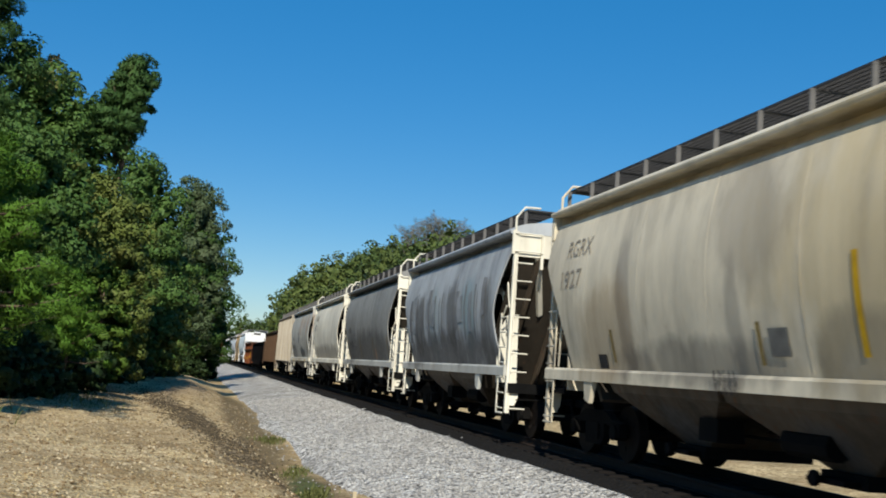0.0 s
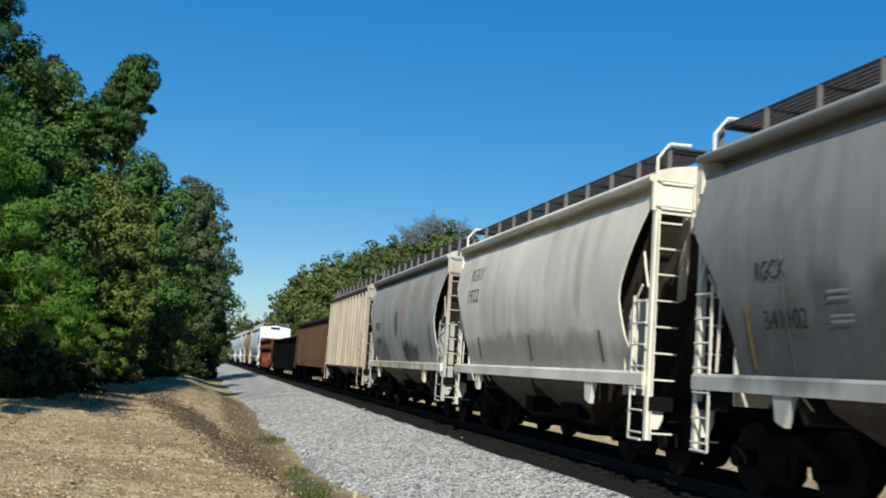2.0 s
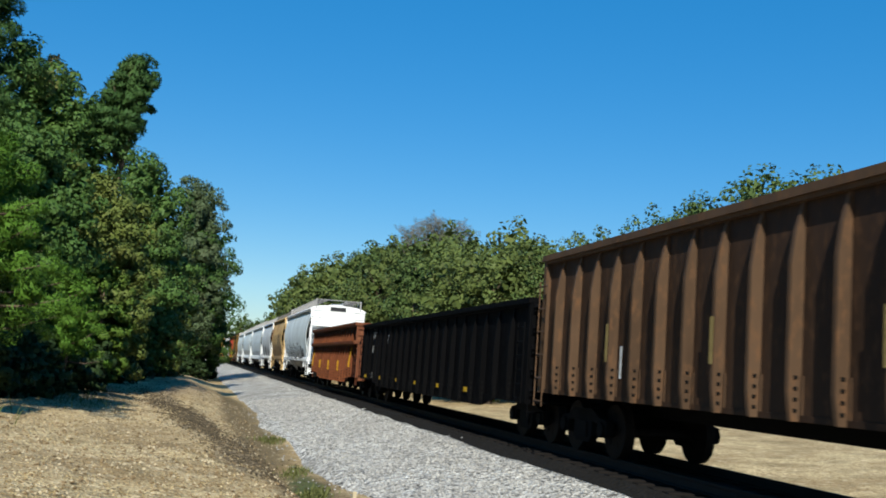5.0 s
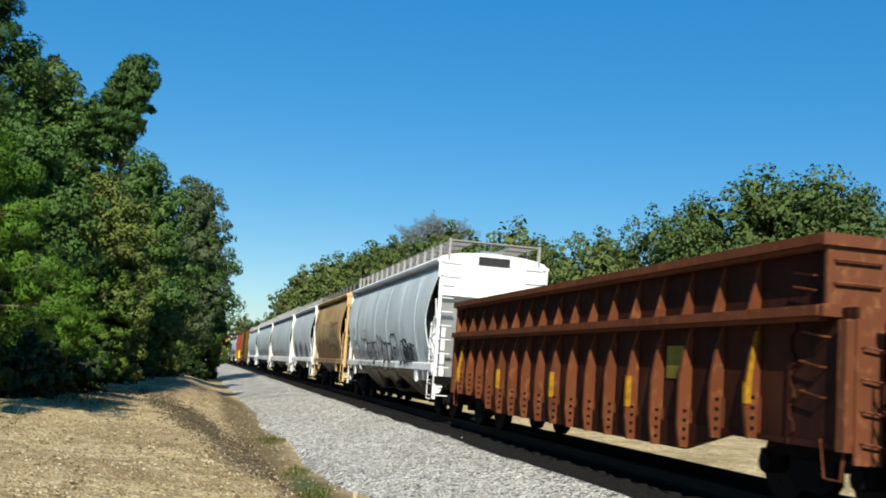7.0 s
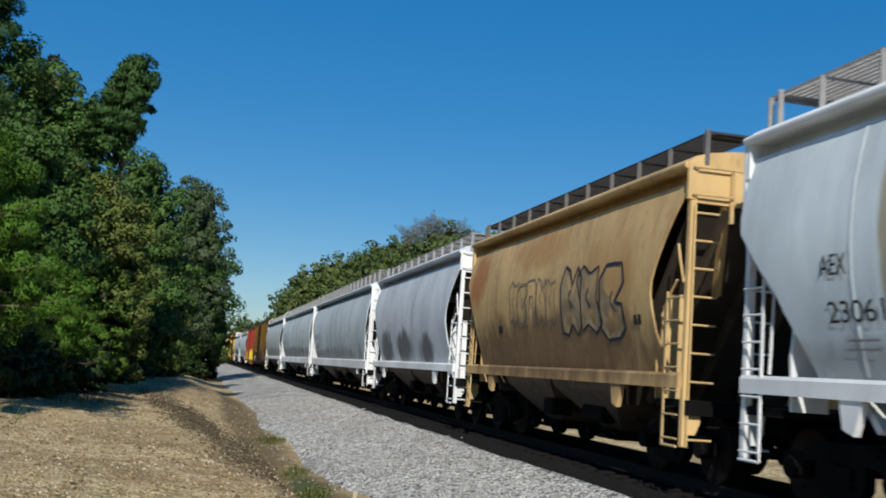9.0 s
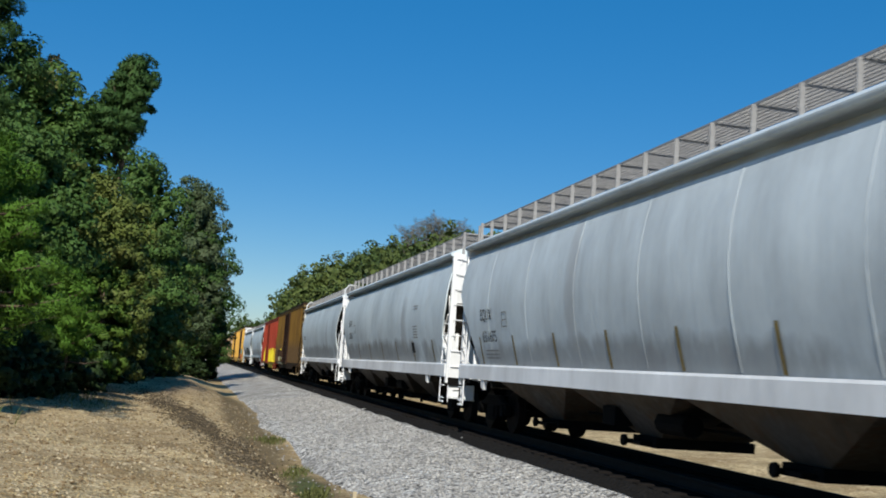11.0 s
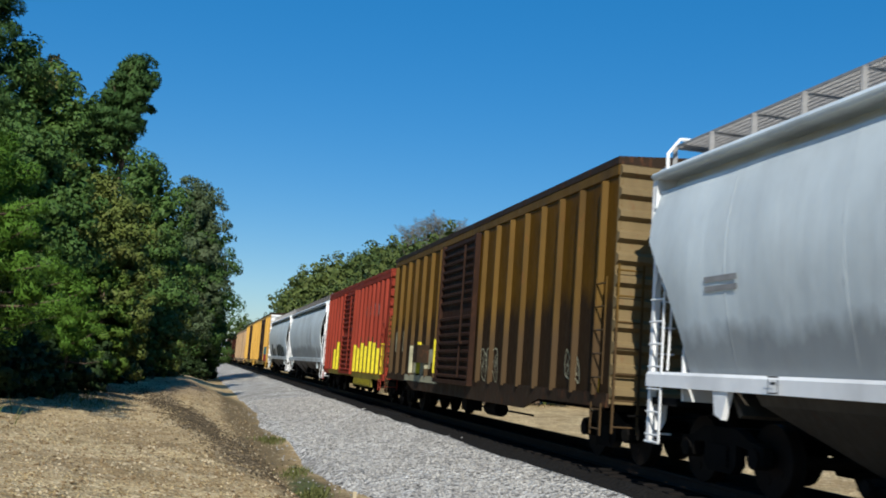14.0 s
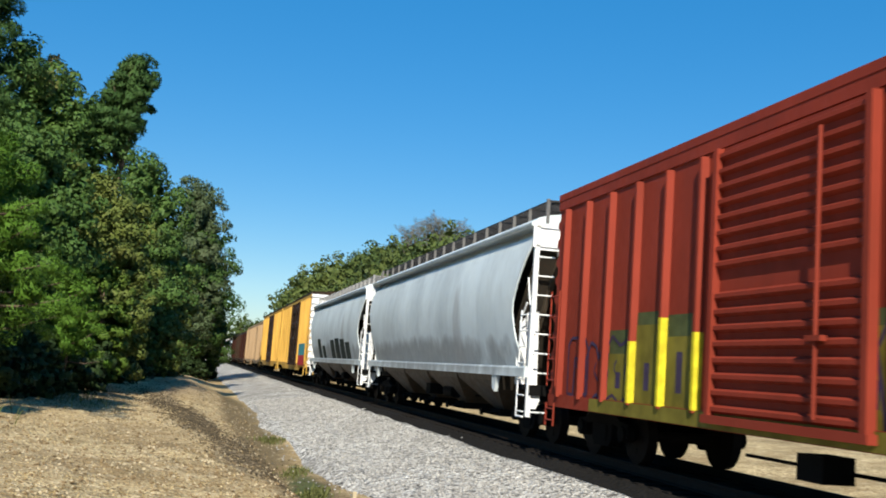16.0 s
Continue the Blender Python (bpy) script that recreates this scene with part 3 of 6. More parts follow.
    part("brake_wheel", cached("bwheel", lambda s: (s.tube([(0.28 * math.cos(k * 0.3927), 0, 0.28 * math.sin(k * 0.3927)) for k in range(17)], 0.018, 5),
                                                    s.box(-0.27, 0.27, -0.01, 0.01, -0.02, 0.02), s.box(-0.02, 0.02, -0.01, 0.01, -0.27, 0.27), s.box(-0.16, 0.16, 0.03, 0.18, -0.35, 0.12)), "brake_wheel"),
         trim, car, at=pose(0.45, -h - 0.05, 2.2))
    for x in (-1, 1):
        if ribs:
            part("lower_side", cached(("hlow", round(length, 1)), lambda s: s.box(-0.06, -0.02, -h + 0.35, h - 0.35, 1.18, SILL_T).box(-0.09, -0.06, -h + 0.3, h - 0.3, 1.15, 1.21), "lower_side"),
                 body, car, at=pose(x * (W - 0.12), 0, 0, 0, 0, 0 if x < 0 else 180))
            continue
        part("side_sill", cached(("hsill", round(length, 1), slim), lambda s: s.prism([(-0.06, sill_b), (0.06, sill_b), (0.06, SILL_T), (0.02, SILL_T + 0.02), (-0.03, SILL_T + 0.02), (-0.06, SILL_T - 0.02)], "y", -h + 0.1, h - 0.1), "side_sill"),
             sill, car, at=pose(x * (W - 0.02), 0, 0, 0, 0, 0 if x < 0 else 180))
        for y in (-h + 2.2, h - 2.2):
            part("jacking_pad", cached("jack", lambda s: s.prism([(-0.2, 1.3), (0.2, 1.3), (0.13, 0.98), (-0.05, 0.92)], "x", -0.05, 0.03), "jacking_pad"), sill, car, at=pose(x * (W - 0.03), y, 0))
    usable = length - 5.4
    for i in range(bays):
        y = -usable / 2 + usable * (i + 0.5) / bays
        part("discharge_bay", cached(("bay", round(usable / bays, 2)), lambda s: bay_mesh(s, usable / bays / 2 - 0.02, 1.34, 0.46), "discharge_bay"), under or BAY_SHADED_BROWN, car, at=pose(0, y, 0))
        part("outlet_gate", cached("gate", lambda s: gate_mesh(s, 0.46), "outlet_gate"), BLACKSTEEL, car, at=pose(0, y, 0))
    part("brake_gear", cached("brakegear", lambda s: s.tube([(-1.0, -1.9, 0.75), (-1.0, -1.0, 0.75)], 0.17, 10).box(-1.2, -0.8, 0.4, 0.9, 0.6, 0.9)
                              .tube([(-0.6, -3, 0.7), (-0.6, 3, 0.7)], 0.025, 6), "brake_gear"), BLACKSTEEL, car)
    # running boards on brackets along both sides of the hatches
    zb = EAVE + lift
    for x in (-1, 1):
        part("running_board", cached(("board", round(length, 1)), lambda s: grating_mesh(s, length - 0.1, 0.72, 0.06), "running_board"), grate or board, car,
             at=pose(-1.27 if x < 0 else 0.55, -h + 0.05, zb))
        k = max(6, round(length / posts))
        br = cached(("bracket", lift), lambda s: s.box(-0.035, 0.035, -0.012, 0.012, 0, lift - 0.03).box(-0.03, 0.72, -0.015, 0.015, lift - 0.06, lift - 0.03), "bracket")
        for i in range(k + 1):
            part("bracket", br, DULLSTEEL if grate else board, car, at=pose(x * 1.30, -h + 0.12 + (length - 0.24) * i / k, EAVE, 0, 0, 0 if x < 0 else 180))
    for e in (-1, 1):
        at_end = pose(0, e * (h - 0.05) - (0.3 if e > 0 else 0), zb)
        part("end_walkway", cached("walk_end", lambda s: ([s.box(-1.2, 1.2, 0.04 * k, 0.04 * k + 0.012, -0.03, 0.0) for k in range(9)], [s.box(-1.2 + 0.2 * k, -1.188 + 0.2 * k, 0, 0.32, -0.026, -0.004) for k in range(13)]), "end_walkway"),
             grate or board, car, at=at_end)
        if pipe:
            part("end_handrail", cached("walk_pipe", lambda s: s.tube([(-1.52, 0, -0.5), (-1.52, 0, -0.2), (-1.34, 0, 0.03), (-1.0, 0, 0.04)], 0.026, 6), "end_handrail"), trim, car, at=at_end)
        else:
            for x in (-1.305, 1.305):
                part("end_upright", cached(("walk_up", lift), lambda s: s.box(-0.035, 0.035, 0.0, 0.03, -lift, 0.02), "end_upright"), DULLSTEEL if grate else board, car, at=at_end @ pose(x, 0, 0))
    for y in [-h + 1.4 + (length - 2.8) * i / 3 for i in range(4)]:
        part("roof_hatch", cached("hatch", lambda s: s.prism([(-0.36, 0), (-0.3, 0.12), (0.3, 0.12), (0.36, 0)], "y", -1.0, 1.0), "roof_hatch"), trim, car, at=pose(0, y, EAVE + 0.25))
    place(car, near, far)
    return car


# ---- box cars ----
def corrugated(s, x0, x1, z0, z1, n, depth):
    """A pressed panel in the x z plane with n level ribs standing out towards -y."""
    p = (z1 - z0) / n
    prof = [(0.04, z1), (0.04, z0), (0.0, z0)]
    for i in range(n):
        if n > 12 and i == n // 2:
            continue
        z = z0 + p * (i + 0.5)
        prof += [(0.0, z - p * 0.3), (-depth, z - p * 0.12), (-depth, z + p * 0.12), (0.0, z + p * 0.3)]
    s.prism(prof + [(0.0, z1)], "x", x0, x1)


def boxcar(label, near, far, panel, rib, door, z0, z1, door_y, door_w, ribs_a, ribs_b, under=None, roof=None, corr=10, end=None, fish=True):
    """door_y: centre of the door from the far end; ribs_a: ribs beyond the door, ribs_b: ribs before it."""
    length = far - near
    h = length / 2
    car = car_base("box_car", label, "box car", length + 1.0)
    dc = h - door_y
    part("side_wall", cached(("bside", length, z0, z1), lambda s: s.box(-W, -W + 0.06, -h, h, z0, z1).box(W - 0.06, W, -h, h, z0, z1), "side_wall"), panel, car)
    part("floor", cached(("bfloor", length, z0), lambda s: s.box(-W + 0.06, W - 0.06, -h + 0.1, h - 0.1, z0 + 0.15, z0 + 0.25), "floor"), BLACKSTEEL, car)
    part("roof", cached(("broof", length, z1), lambda s: s.prism([(-W - 0.04, z1 - 0.09), (-W - 0.04, z1 + 0.03), (0, z1 + 0.16), (W + 0.04, z1 + 0.03), (W + 0.04, z1 - 0.09)], "y", -h - 0.02, h + 0.02), "roof"), roof or rib, car)
    part("top_chord", cached(("bchord", length, z1), lambda s: s.box(-W - 0.03, -W, -h, h, z1 - 0.26, z1 - 0.09), "top_chord"), rib, car)
    part("bottom_sill", cached(("bsill", length, z0), lambda s: s.prism([(-h, z0 + 0.16), (h, z0 + 0.16), (h, z0 - 0.06), (h - 3.2, z0 - 0.06), (h - 4.2, z0 - 0.22 * fish - 0.06), (-h + 4.2, z0 - 0.22 * fish - 0.06), (-h + 3.2, z0 - 0.06), (-h, z0 - 0.06)], "x", -W - 0.05, -W + 0.01), "bottom_sill"),
         under or rib, car)
    rm = cached(("brib", z0, z1), lambda s: s.prism([(-0.062, 0), (-0.032, -0.10), (0.032, -0.10), (0.062, 0)], "z", z0 + 0.12, z1 - 0.3), "side_rib")
    spans = ((-h, dc - door_w / 2, ribs_b), (dc + door_w / 2, h, ribs_a))
    for a, b, k in spans:
        for i in range(k):
            part("side_rib", rm, rib, car, at=pose(-W, a + (b - a) * (i + 0.5) / k, 0, 0, 0, -90))
    d = part("door", cached(("bdoor", door_w, z0, z1, corr), lambda s: corrugated(s, 0, door_w, z0 + 0.1, z1 - 0.3, corr, 0.07), "door"), door, car, "sliding door with pressed level ribs",
             pose(-W - 0.06, dc + door_w / 2, 0, 0, 0, -90))
    part("door_frame", cached(("bdf", door_w, z0, z1), lambda s: s.box(-0.05, 0.05, -0.10, 0.02, z0 + 0.1, z1 - 0.3).box(door_w - 0.05, door_w + 0.05, -0.10, 0.02, z0 + 0.1, z1 - 0.3)
                              .box(-0.1, door_w + 0.1, -0.12, 0.02, z0 + 0.02, z0 + 0.12), "door_frame"), door, d)
    part("door_bar", cached(("bbar", z0, z1), lambda s: s.tube([(0, -0.12, z0 + 0.2), (0, -0.12, z1 - 0.5)], 0.025, 6).box(-0.14, 0.14, -0.16, -0.08, z0 + 1.0, z0 + 1.06), "door_bar"), door, d, at=pose(door_w * 0.75, 0, 0))
    for e, turn in ((-1, 0), (1, 180)):
        part("end_wall", cached(("bend", z0, z1), lambda s: corrugated(s, -W, W, z0, z1 - 0.02, 11, 0.10), "end_wall"), end or rib, car, at=pose(0, e * h, 0, 0, 0, turn))
        part("end_ladder", cached(("blad", z0), lambda s: ladder_mesh(s, 0.5, z0 + 2.2, 0.42, steps=7), "end_ladder"), rib, car, at=pose(-W + 0.02 if e < 0 else W - 0.02, e * (h + 0.11), 0, 0, 0, turn))
        part("side_ladder", cached(("bsl", z0), lambda s: (ladder_mesh(s, z0 + 0.3, z0 + 2.0, 0.42, steps=5, thick=0.006), ladder_mesh(s, 0.45, z0, 0.4, steps=2)), "side_ladder"), rib, car,
             at=pose(-W - 0.11, -h + 0.06 if e < 0 else h - 0.48, 0, 0, 0, 90))
    part("brake_gear", cached("brakegear", None, "brake_gear") if "brakegear" in MADE else Shape().tube([(-1.0, -1.9, 0.6), (-1.0, -1.0, 0.6)], 0.17, 10), BLACKSTEEL, car, at=pose(0, 0, -0.25))
    place(car, near, far)
    return car


# ---- open cars ----
def gondola(label, near, far, z0, z1, skin, rib, ribs, deep=0.16, collar=0.0, fish=0.0, name="gondola_car", end=None, thick=0.035, ladders=True):
    """Ribbed open car; ribs is a count or a list of places along the train; a collar is a raised upper side that overhangs."""
    length, mid = far - near, (near + far) / 2
    h = length / 2
    car = car_base(name, label, "gondola car", length + 1.0)
    zt = z1 - collar
    key = (length, z0, z1, collar)
    at = [y - mid for y in ribs] if isinstance(ribs, list) else [-h + 0.9 + (length - 1.8) * i / (ribs - 1) for i in range(ribs)]

    def foot(y):
        return z0 + fish * min(1.0, max(0.0, (abs(y) - h + 3.6) / 1.2)) if fish else z0
    belly = [(h, z0 + fish), (h - 2.4, z0 + fish), (h - 3.6, z0), (-h + 3.6, z0), (-h + 2.4, z0 + fish), (-h, z0 + fish)]
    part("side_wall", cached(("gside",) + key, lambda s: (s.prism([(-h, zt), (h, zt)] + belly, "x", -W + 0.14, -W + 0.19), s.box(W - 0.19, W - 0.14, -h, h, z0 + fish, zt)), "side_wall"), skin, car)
    part("floor", cached(("gfloor",) + key, lambda s: s.box(-W + 0.19, W - 0.19, -h, h, z0 + fish + 0.1, z0 + fish + 0.2), "floor"), skin, car)
    over = 0.34 if collar else 0.0
    chord = cached(("gchord", length, over), lambda s: s.box(-0.1, 0.1, -h - 0.02 + over, h + 0.02 - over, -0.11, 0.0).box(-0.05, 0.05, -h + over, h - over, -0.16, -0.11), "top_chord")
    for x in (-1, 1):
        part("top_chord", chord, rib, car, at=pose(x * (W - 0.1 + 0.08 * bool(collar)), 0, z1))
    for y in at:
        zb = round(foot(y), 2)
        rm = cached(("grib", zb, zt, deep, thick), lambda s: s.prism([(-W + 0.14, zt - 0.12), (-W + 0.13, zt - 0.12), (-W + 0.14 - deep * 0.7, zt - 0.5), (-W + 0.14 - deep, zt - 0.85),
                                                                     (-W + 0.14 - deep, zb + 0.3), (-W + 0.14 - deep * 0.75, zb), (-W + 0.14, zb)], "y", -thick, thick)
                    .box(-W + 0.125, -W + 0.14, -thick * 2.4, thick * 2.4, zb + 0.02, zb + 0.5), "side_rib")
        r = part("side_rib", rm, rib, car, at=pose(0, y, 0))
        bolts = cached(("gbolt", zb, deep, thick), lambda s: [s.box(-W + 0.14 - deep * 0.62, -W + 0.14 - deep * 0.35, -thick - 0.012, -thick, zb + 0.1 + 0.12 * k, zb + 0.14 + 0.12 * k) for k in range(4)], "bolt_row")
        part("bolt_row", bolts, BLACKSTEEL, r)
    part("bottom_angle", cached(("gbot",) + key, lambda s: s.prism([(-h, z0 + fish + 0.07), (h, z0 + fish + 0.07)] + belly, "x", -W + 0.12, -W + 0.14), "bottom_angle"), skin, car)
    if collar:
        for x in (-1, 1):
            part("middle_chord", chord, rib, car, at=pose(x * (W + 0.0), 0, zt + 0.02))
        part("upper_side", cached(("gup",) + key, lambda s: s.box(-W + 0.13, -W + 0.17, -h + over, h - over, zt, z1).box(W - 0.17, W - 0.13, -h + over, h - over, zt, z1), "upper_side"), skin, car)
        gm = cached(("gusset", collar), lambda s: s.prism([(-W + 0.13, z1 - 0.16), (-W + 0.12, z1 - 0.16), (-W - 0.04, zt + 0.02), (-W + 0.13, zt + 0.02)], "y", -0.02, 0.02), "gusset")
        for y in at:
            part("gusset", gm, rib, car, at=pose(0, y, 0))
        grab = cached("ggrab", lambda s: s.tube([(0, -0.2, 0), (-0.08, -0.2, 0), (-0.08, 0.2, 0.06), (0, 0.2, 0.06)], 0.013, 5), "grab_iron")
        for y, z in ((-h + 0.62, zt - 0.3), (-h + 0.66, zt - 0.62), (-h + 0.64, zt - 0.94), (-h + 0.8, zt + 0.36), (-h + 0.8, zt + 0.2)):
            part("grab_iron", grab, rib, car, at=pose(-W + 0.14, y, z))
    for e, turn in ((-1, 0), (1, 180)):
        if collar:
            part("end_wall", cached(("gend", z0 + fish, zt), lambda s: corrugated(s, -W + 0.1, W - 0.1, z0 + fish, zt, 4, 0.08), "end_wall"), skin, car, at=pose(0, e * (h - 1.1), 0, 0, 0, turn))
            end_at = pose(0, e * (h - over), 0, 0, 0, turn)
            part("collar_end", cached(("gcend", zt, z1), lambda s: s.box(-W, W, -0.05, 0.0, zt - 0.1, z1 - 0.01), "collar_end"), end or rib, car, at=end_at)
            rail = cached("gerail", lambda s: s.box(-W - 0.08, W + 0.08, -0.11, -0.052, 0, 0.13), "end_rail")
            for z in (zt - 0.1, z1 - 0.13):
                part("end_rail", rail, end or rib, car, at=end_at @ pose(0, 0, z))
            bar = cached("gebar", lambda s: s.tube([(0, -0.05, 0), (0, -0.1, 0), (0.55, -0.1, 0), (0.55, -0.05, 0)], 0.018, 5), "grab_bar")
            for z in (z1 - 0.28, z1 - 0.52):
                part("grab_bar", bar, end or rib, car, at=end_at @ pose(-W + 0.08, 0, z))
            part("end_step_panel", cached(("gstep", z0 + fish, zt), lambda s: [s.box(-W + 0.14, -W + 0.46, -0.03, 0.0, z0 + fish - 0.12, zt - 0.12)] + [s.tube([(-W + 0.2, -0.03, z), (-W + 0.2, -0.1, z), (-W + 0.44, -0.1, z - 0.03), (-W + 0.44, -0.03, z - 0.03)], 0.014, 5) for z in
                                               (z0 + fish + 0.1, z0 + fish + 0.42, z0 + fish + 0.74, z0 + fish + 1.06)], "end_step_panel"), end or rib, car, at=pose(0 if e < 0 else 0, e * h, 0, 0, 0, turn))
            part("stirrup", cached("gstir", lambda s: s.tube([(0, 0, 0.3), (0, 0.06, -0.1), (0, 0.34, -0.1), (0, 0.42, 0.3)], 0.018, 5), "stirrup"), rib, car, at=pose(-W + 0.12, e * h + (0.1 if e < 0 else -0.5), z0 + fish - 0.2))
        else:
            part("end_wall", cached(("gend", z0 + fish, z1), lambda s: corrugated(s, -W + 0.1, W - 0.1, z0 + fish, z1 - 0.02, 5, 0.08), "end_wall"), skin, car, at=pose(0, e * h, 0, 0, 0, turn))
        for x in (-1, 1):
            part("corner_post", cached(("gpost", z0 + fish, zt), lambda s: s.box(-0.06, 0.06, -0.07, 0.07, z0 + fish, zt - 0.13), "corner_post"), end or rib, car, at=pose(x * (W - 0.1), e * (h - 0.07), 0))
        if ladders:
            part("end_ladder", cached(("glad", z1), lambda s: ladder_mesh(s, 0.5, z1 - 0.1, 0.42, steps=6, thick=0.01), "end_ladder"), rib, car, at=pose(-W + 0.05 if e < 0 else W - 0.05, e * (h + 0.12), 0, 0, 0, turn))
            part("side_ladder", cached(("gsl", z1), lambda s: ladder_mesh(s, 0.75, z1 - 0.5, 0.42, steps=6, thick=0.008), "side_ladder"), rib, car, at=pose(-W - 0.04, -h + 0.06 if e < 0 else h - 0.48, 0, 0, 0, 90))
    place(car, near, far)
    return car


# ---- lettering, stripes and sprayed paint on the car sides ----
def side_at(z, flat):
    return flat if flat is not None else -W - 0.082 if z < SILL_T + 0.02 else skin_x(z)


def decal(car, s0, s1, z0, z1, material, flat=None, name="stripe", label="", proud=0.012, parent_mid=None):
    """A painted patch on the near side, from s0 to s1 along the train."""
    mid = parent_mid
    sh = Shape()
    k = 1 if flat is not None else 6
    zs = [z0 + (z1 - z0) * i / k for i in range(k + 1)]
    v = [(side_at(z, flat) - proud, y - mid, z) for z in zs for y in (s0, s1)]
    sh.add(v, [(2 * i, 2 * i + 1, 2 * i + 3, 2 * i + 2) for i in range(k)])
    return part(name, sh, material, car, label)


def lettering(car, mid, text, s0, s1, z, height, material, flat=None, name="lettering"):
    """Painted characters reading from the far end to the near one, base line at z."""
    cu = bpy.data.curves.new("letters", "FONT")
    cu.body, cu.size = text, height / 0.70
    ob = bpy.data.objects.new("letters", cu)
    me = bpy.data.meshes.new_from_object(ob)
    bpy.data.objects.remove(ob)
    xs = [v.co.x for v in me.vertices]
    k = (s1 - s0) / (max(xs) - min(xs))
    lo = min(xs)
    for v in me.vertices:
        zz = z + v.co.y
        v.co = Vector((side_at(zz, flat) - (0.006 if flat is not None else 0.013), s1 - (v.co.x - lo) * k - mid, zz))
    me.flip_normals()
    me.materials.clear()
    me.materials.append(None)
    return part(name, me, material, car)


def ribbon(sh, pts, width, flat):
    n = len(pts)
    v, f = [], []
    for i, (y, z) in enumerate(pts):
        a, b = pts[max(i - 1, 0)], pts[min(i + 1, n - 1)]
        dy, dz = b[0] - a[0], b[1] - a[1]
        d = math.hypot(dy, dz) or 1
        for e in (-0.5, 0.5):
            yy, zz = y - dz / d * width * e, z + dy / d * width * e
            v.append((side_at(zz, flat) - 0.014, yy, zz))
    f = [(2 * i, 2 * i + 1, 2 * i + 3, 2 * i + 2) for i in range(n - 1)]
    sh.add(v, f)


def scrawl(car, mid, s0, s1, z0, z1, count, width, material, seed, flat=None, label="sprayed looping outlines"):
    """Unreadable sprayed loops side by side."""
    r = random.Random(seed)
    sh = Shape()
    w = (s1 - s0) / count
    for i in range(count):
        cy, cz = s0 + w * (i + 0.5) - mid, (z0 + z1) / 2
        ph = r.uniform(0, 6.28)
        pts = []
        for k in range(29):
            a = 2 * math.pi * k / 28
            q = abs(math.cos(a)) ** 0.6 * math.copysign(1, math.cos(a)), abs(math.sin(a)) ** 0.6 * math.copysign(1, math.sin(a))
            wob = 1 + 0.16 * math.sin(3 * a + ph) + 0.08 * math.sin(5 * a + 2 * ph)
            pts.append((cy + q[0] * w * 0.5 * wob, cz + q[1] * (z1 - z0) * 0.5 * wob + 0.12 * (q[0])))
        ribbon(sh, pts, width, flat)
        x0 = cy + r.uniform(-0.2, 0.2) * w
        ribbon(sh, [(x0 + r.uniform(-0.06, 0.06), cz + (z1 - z0) * (0.35 - 0.7 * k / 5)) for k in range(6)], width * 0.8, flat)
        ribbon(sh, [(cy - w * 0.3 + w * 0.6 * k / 5, cz + r.uniform(-0.06, 0.06) + 0.1 * math.sin(k + ph)) for k in range(6)], width * 0.8, flat)
    return part("graffiti", sh, material, car, label)


BLOCKS = (((0, 0), (0, 0.9), (0.18, 1), (0.8, 1), (1, 0.8), (1, 0.02), (0.7, 0), (0.68, 0.62), (0.34, 0.64), (0.3, -0.02)),
          ((0.05, 0.1), (0, 0.8), (0.25, 1), (0.85, 0.98), (0.98, 0.72), (0.62, 0.46), (0.9, 0.42), (1, 0.1), (0.75, -0.03), (0.3, -0.05)),
          ((0, 0.85), (0.3, 1.05), (0.62, 0.9), (1, 1), (0.86, 0.5), (1.02, 0.12), (0.7, -0.04), (0.4, 0.1), (0.1, 0), (0.16, 0.45)),
          ((0.05, 0), (0, 0.7), (0.2, 1), (0.45, 0.92), (0.6, 0.7), (0.8, 0.96), (1, 0.8), (0.96, 0.1), (0.78, -0.05), (0.55, 0.12), (0.3, -0.04)))


def throw_up(car, mid, s0, s1, z0, z1, count, width, material, seed, flat=None, fill=None, label="sprayed outlines of angular block shapes"):
    """Sprayed block shapes that overlap in a row, each outlined, with a stroke inside and drips at the foot."""
    r = random.Random(seed)
    w = (s1 - s0) / count
    for i in range(count):
        out, inside = Shape(), Shape()
        block = BLOCKS[(i * 3 + seed) % 4]
        lean, tall, drop = r.uniform(-0.12, 0.12), r.uniform(0.8, 1.08), r.uniform(-0.06, 0.06) * (z1 - z0)
        pts = [(s1 - w * (i - 0.06 + 1.14 * (p + lean * q)) - mid, z0 + drop + (z1 - z0) * tall * q) for p, q in block]
        loop = []
        for (ya, za), (yb, zb) in zip(pts, pts[1:] + pts[:1]):
            loop += [(ya + (yb - ya) * k / 4, za + (zb - za) * k / 4 + r.uniform(-0.006, 0.006)) for k in range(4)]
        ribbon(out, loop + loop[:2], width * r.uniform(0.8, 1.15), flat)
        cy, cz = sum(p[0] for p in pts) / len(pts), sum(p[1] for p in pts) / len(pts)
        ribbon(out, [(cy + w * 0.12 * math.sin(k), cz + (z1 - z0) * (0.16 - 0.07 * k)) for k in range(5)], width * 0.7, flat)
        if fill:
            inside.add([(side_at(zz, flat) - 0.008, yy, zz) for yy, zz in [(cy, cz)] + loop], [(0, k + 1, (k + 1) % len(loop) + 1) for k in range(len(loop))])
            part("sprayed_fill", inside, fill, car)
        part("graffiti", out, material, car, label)


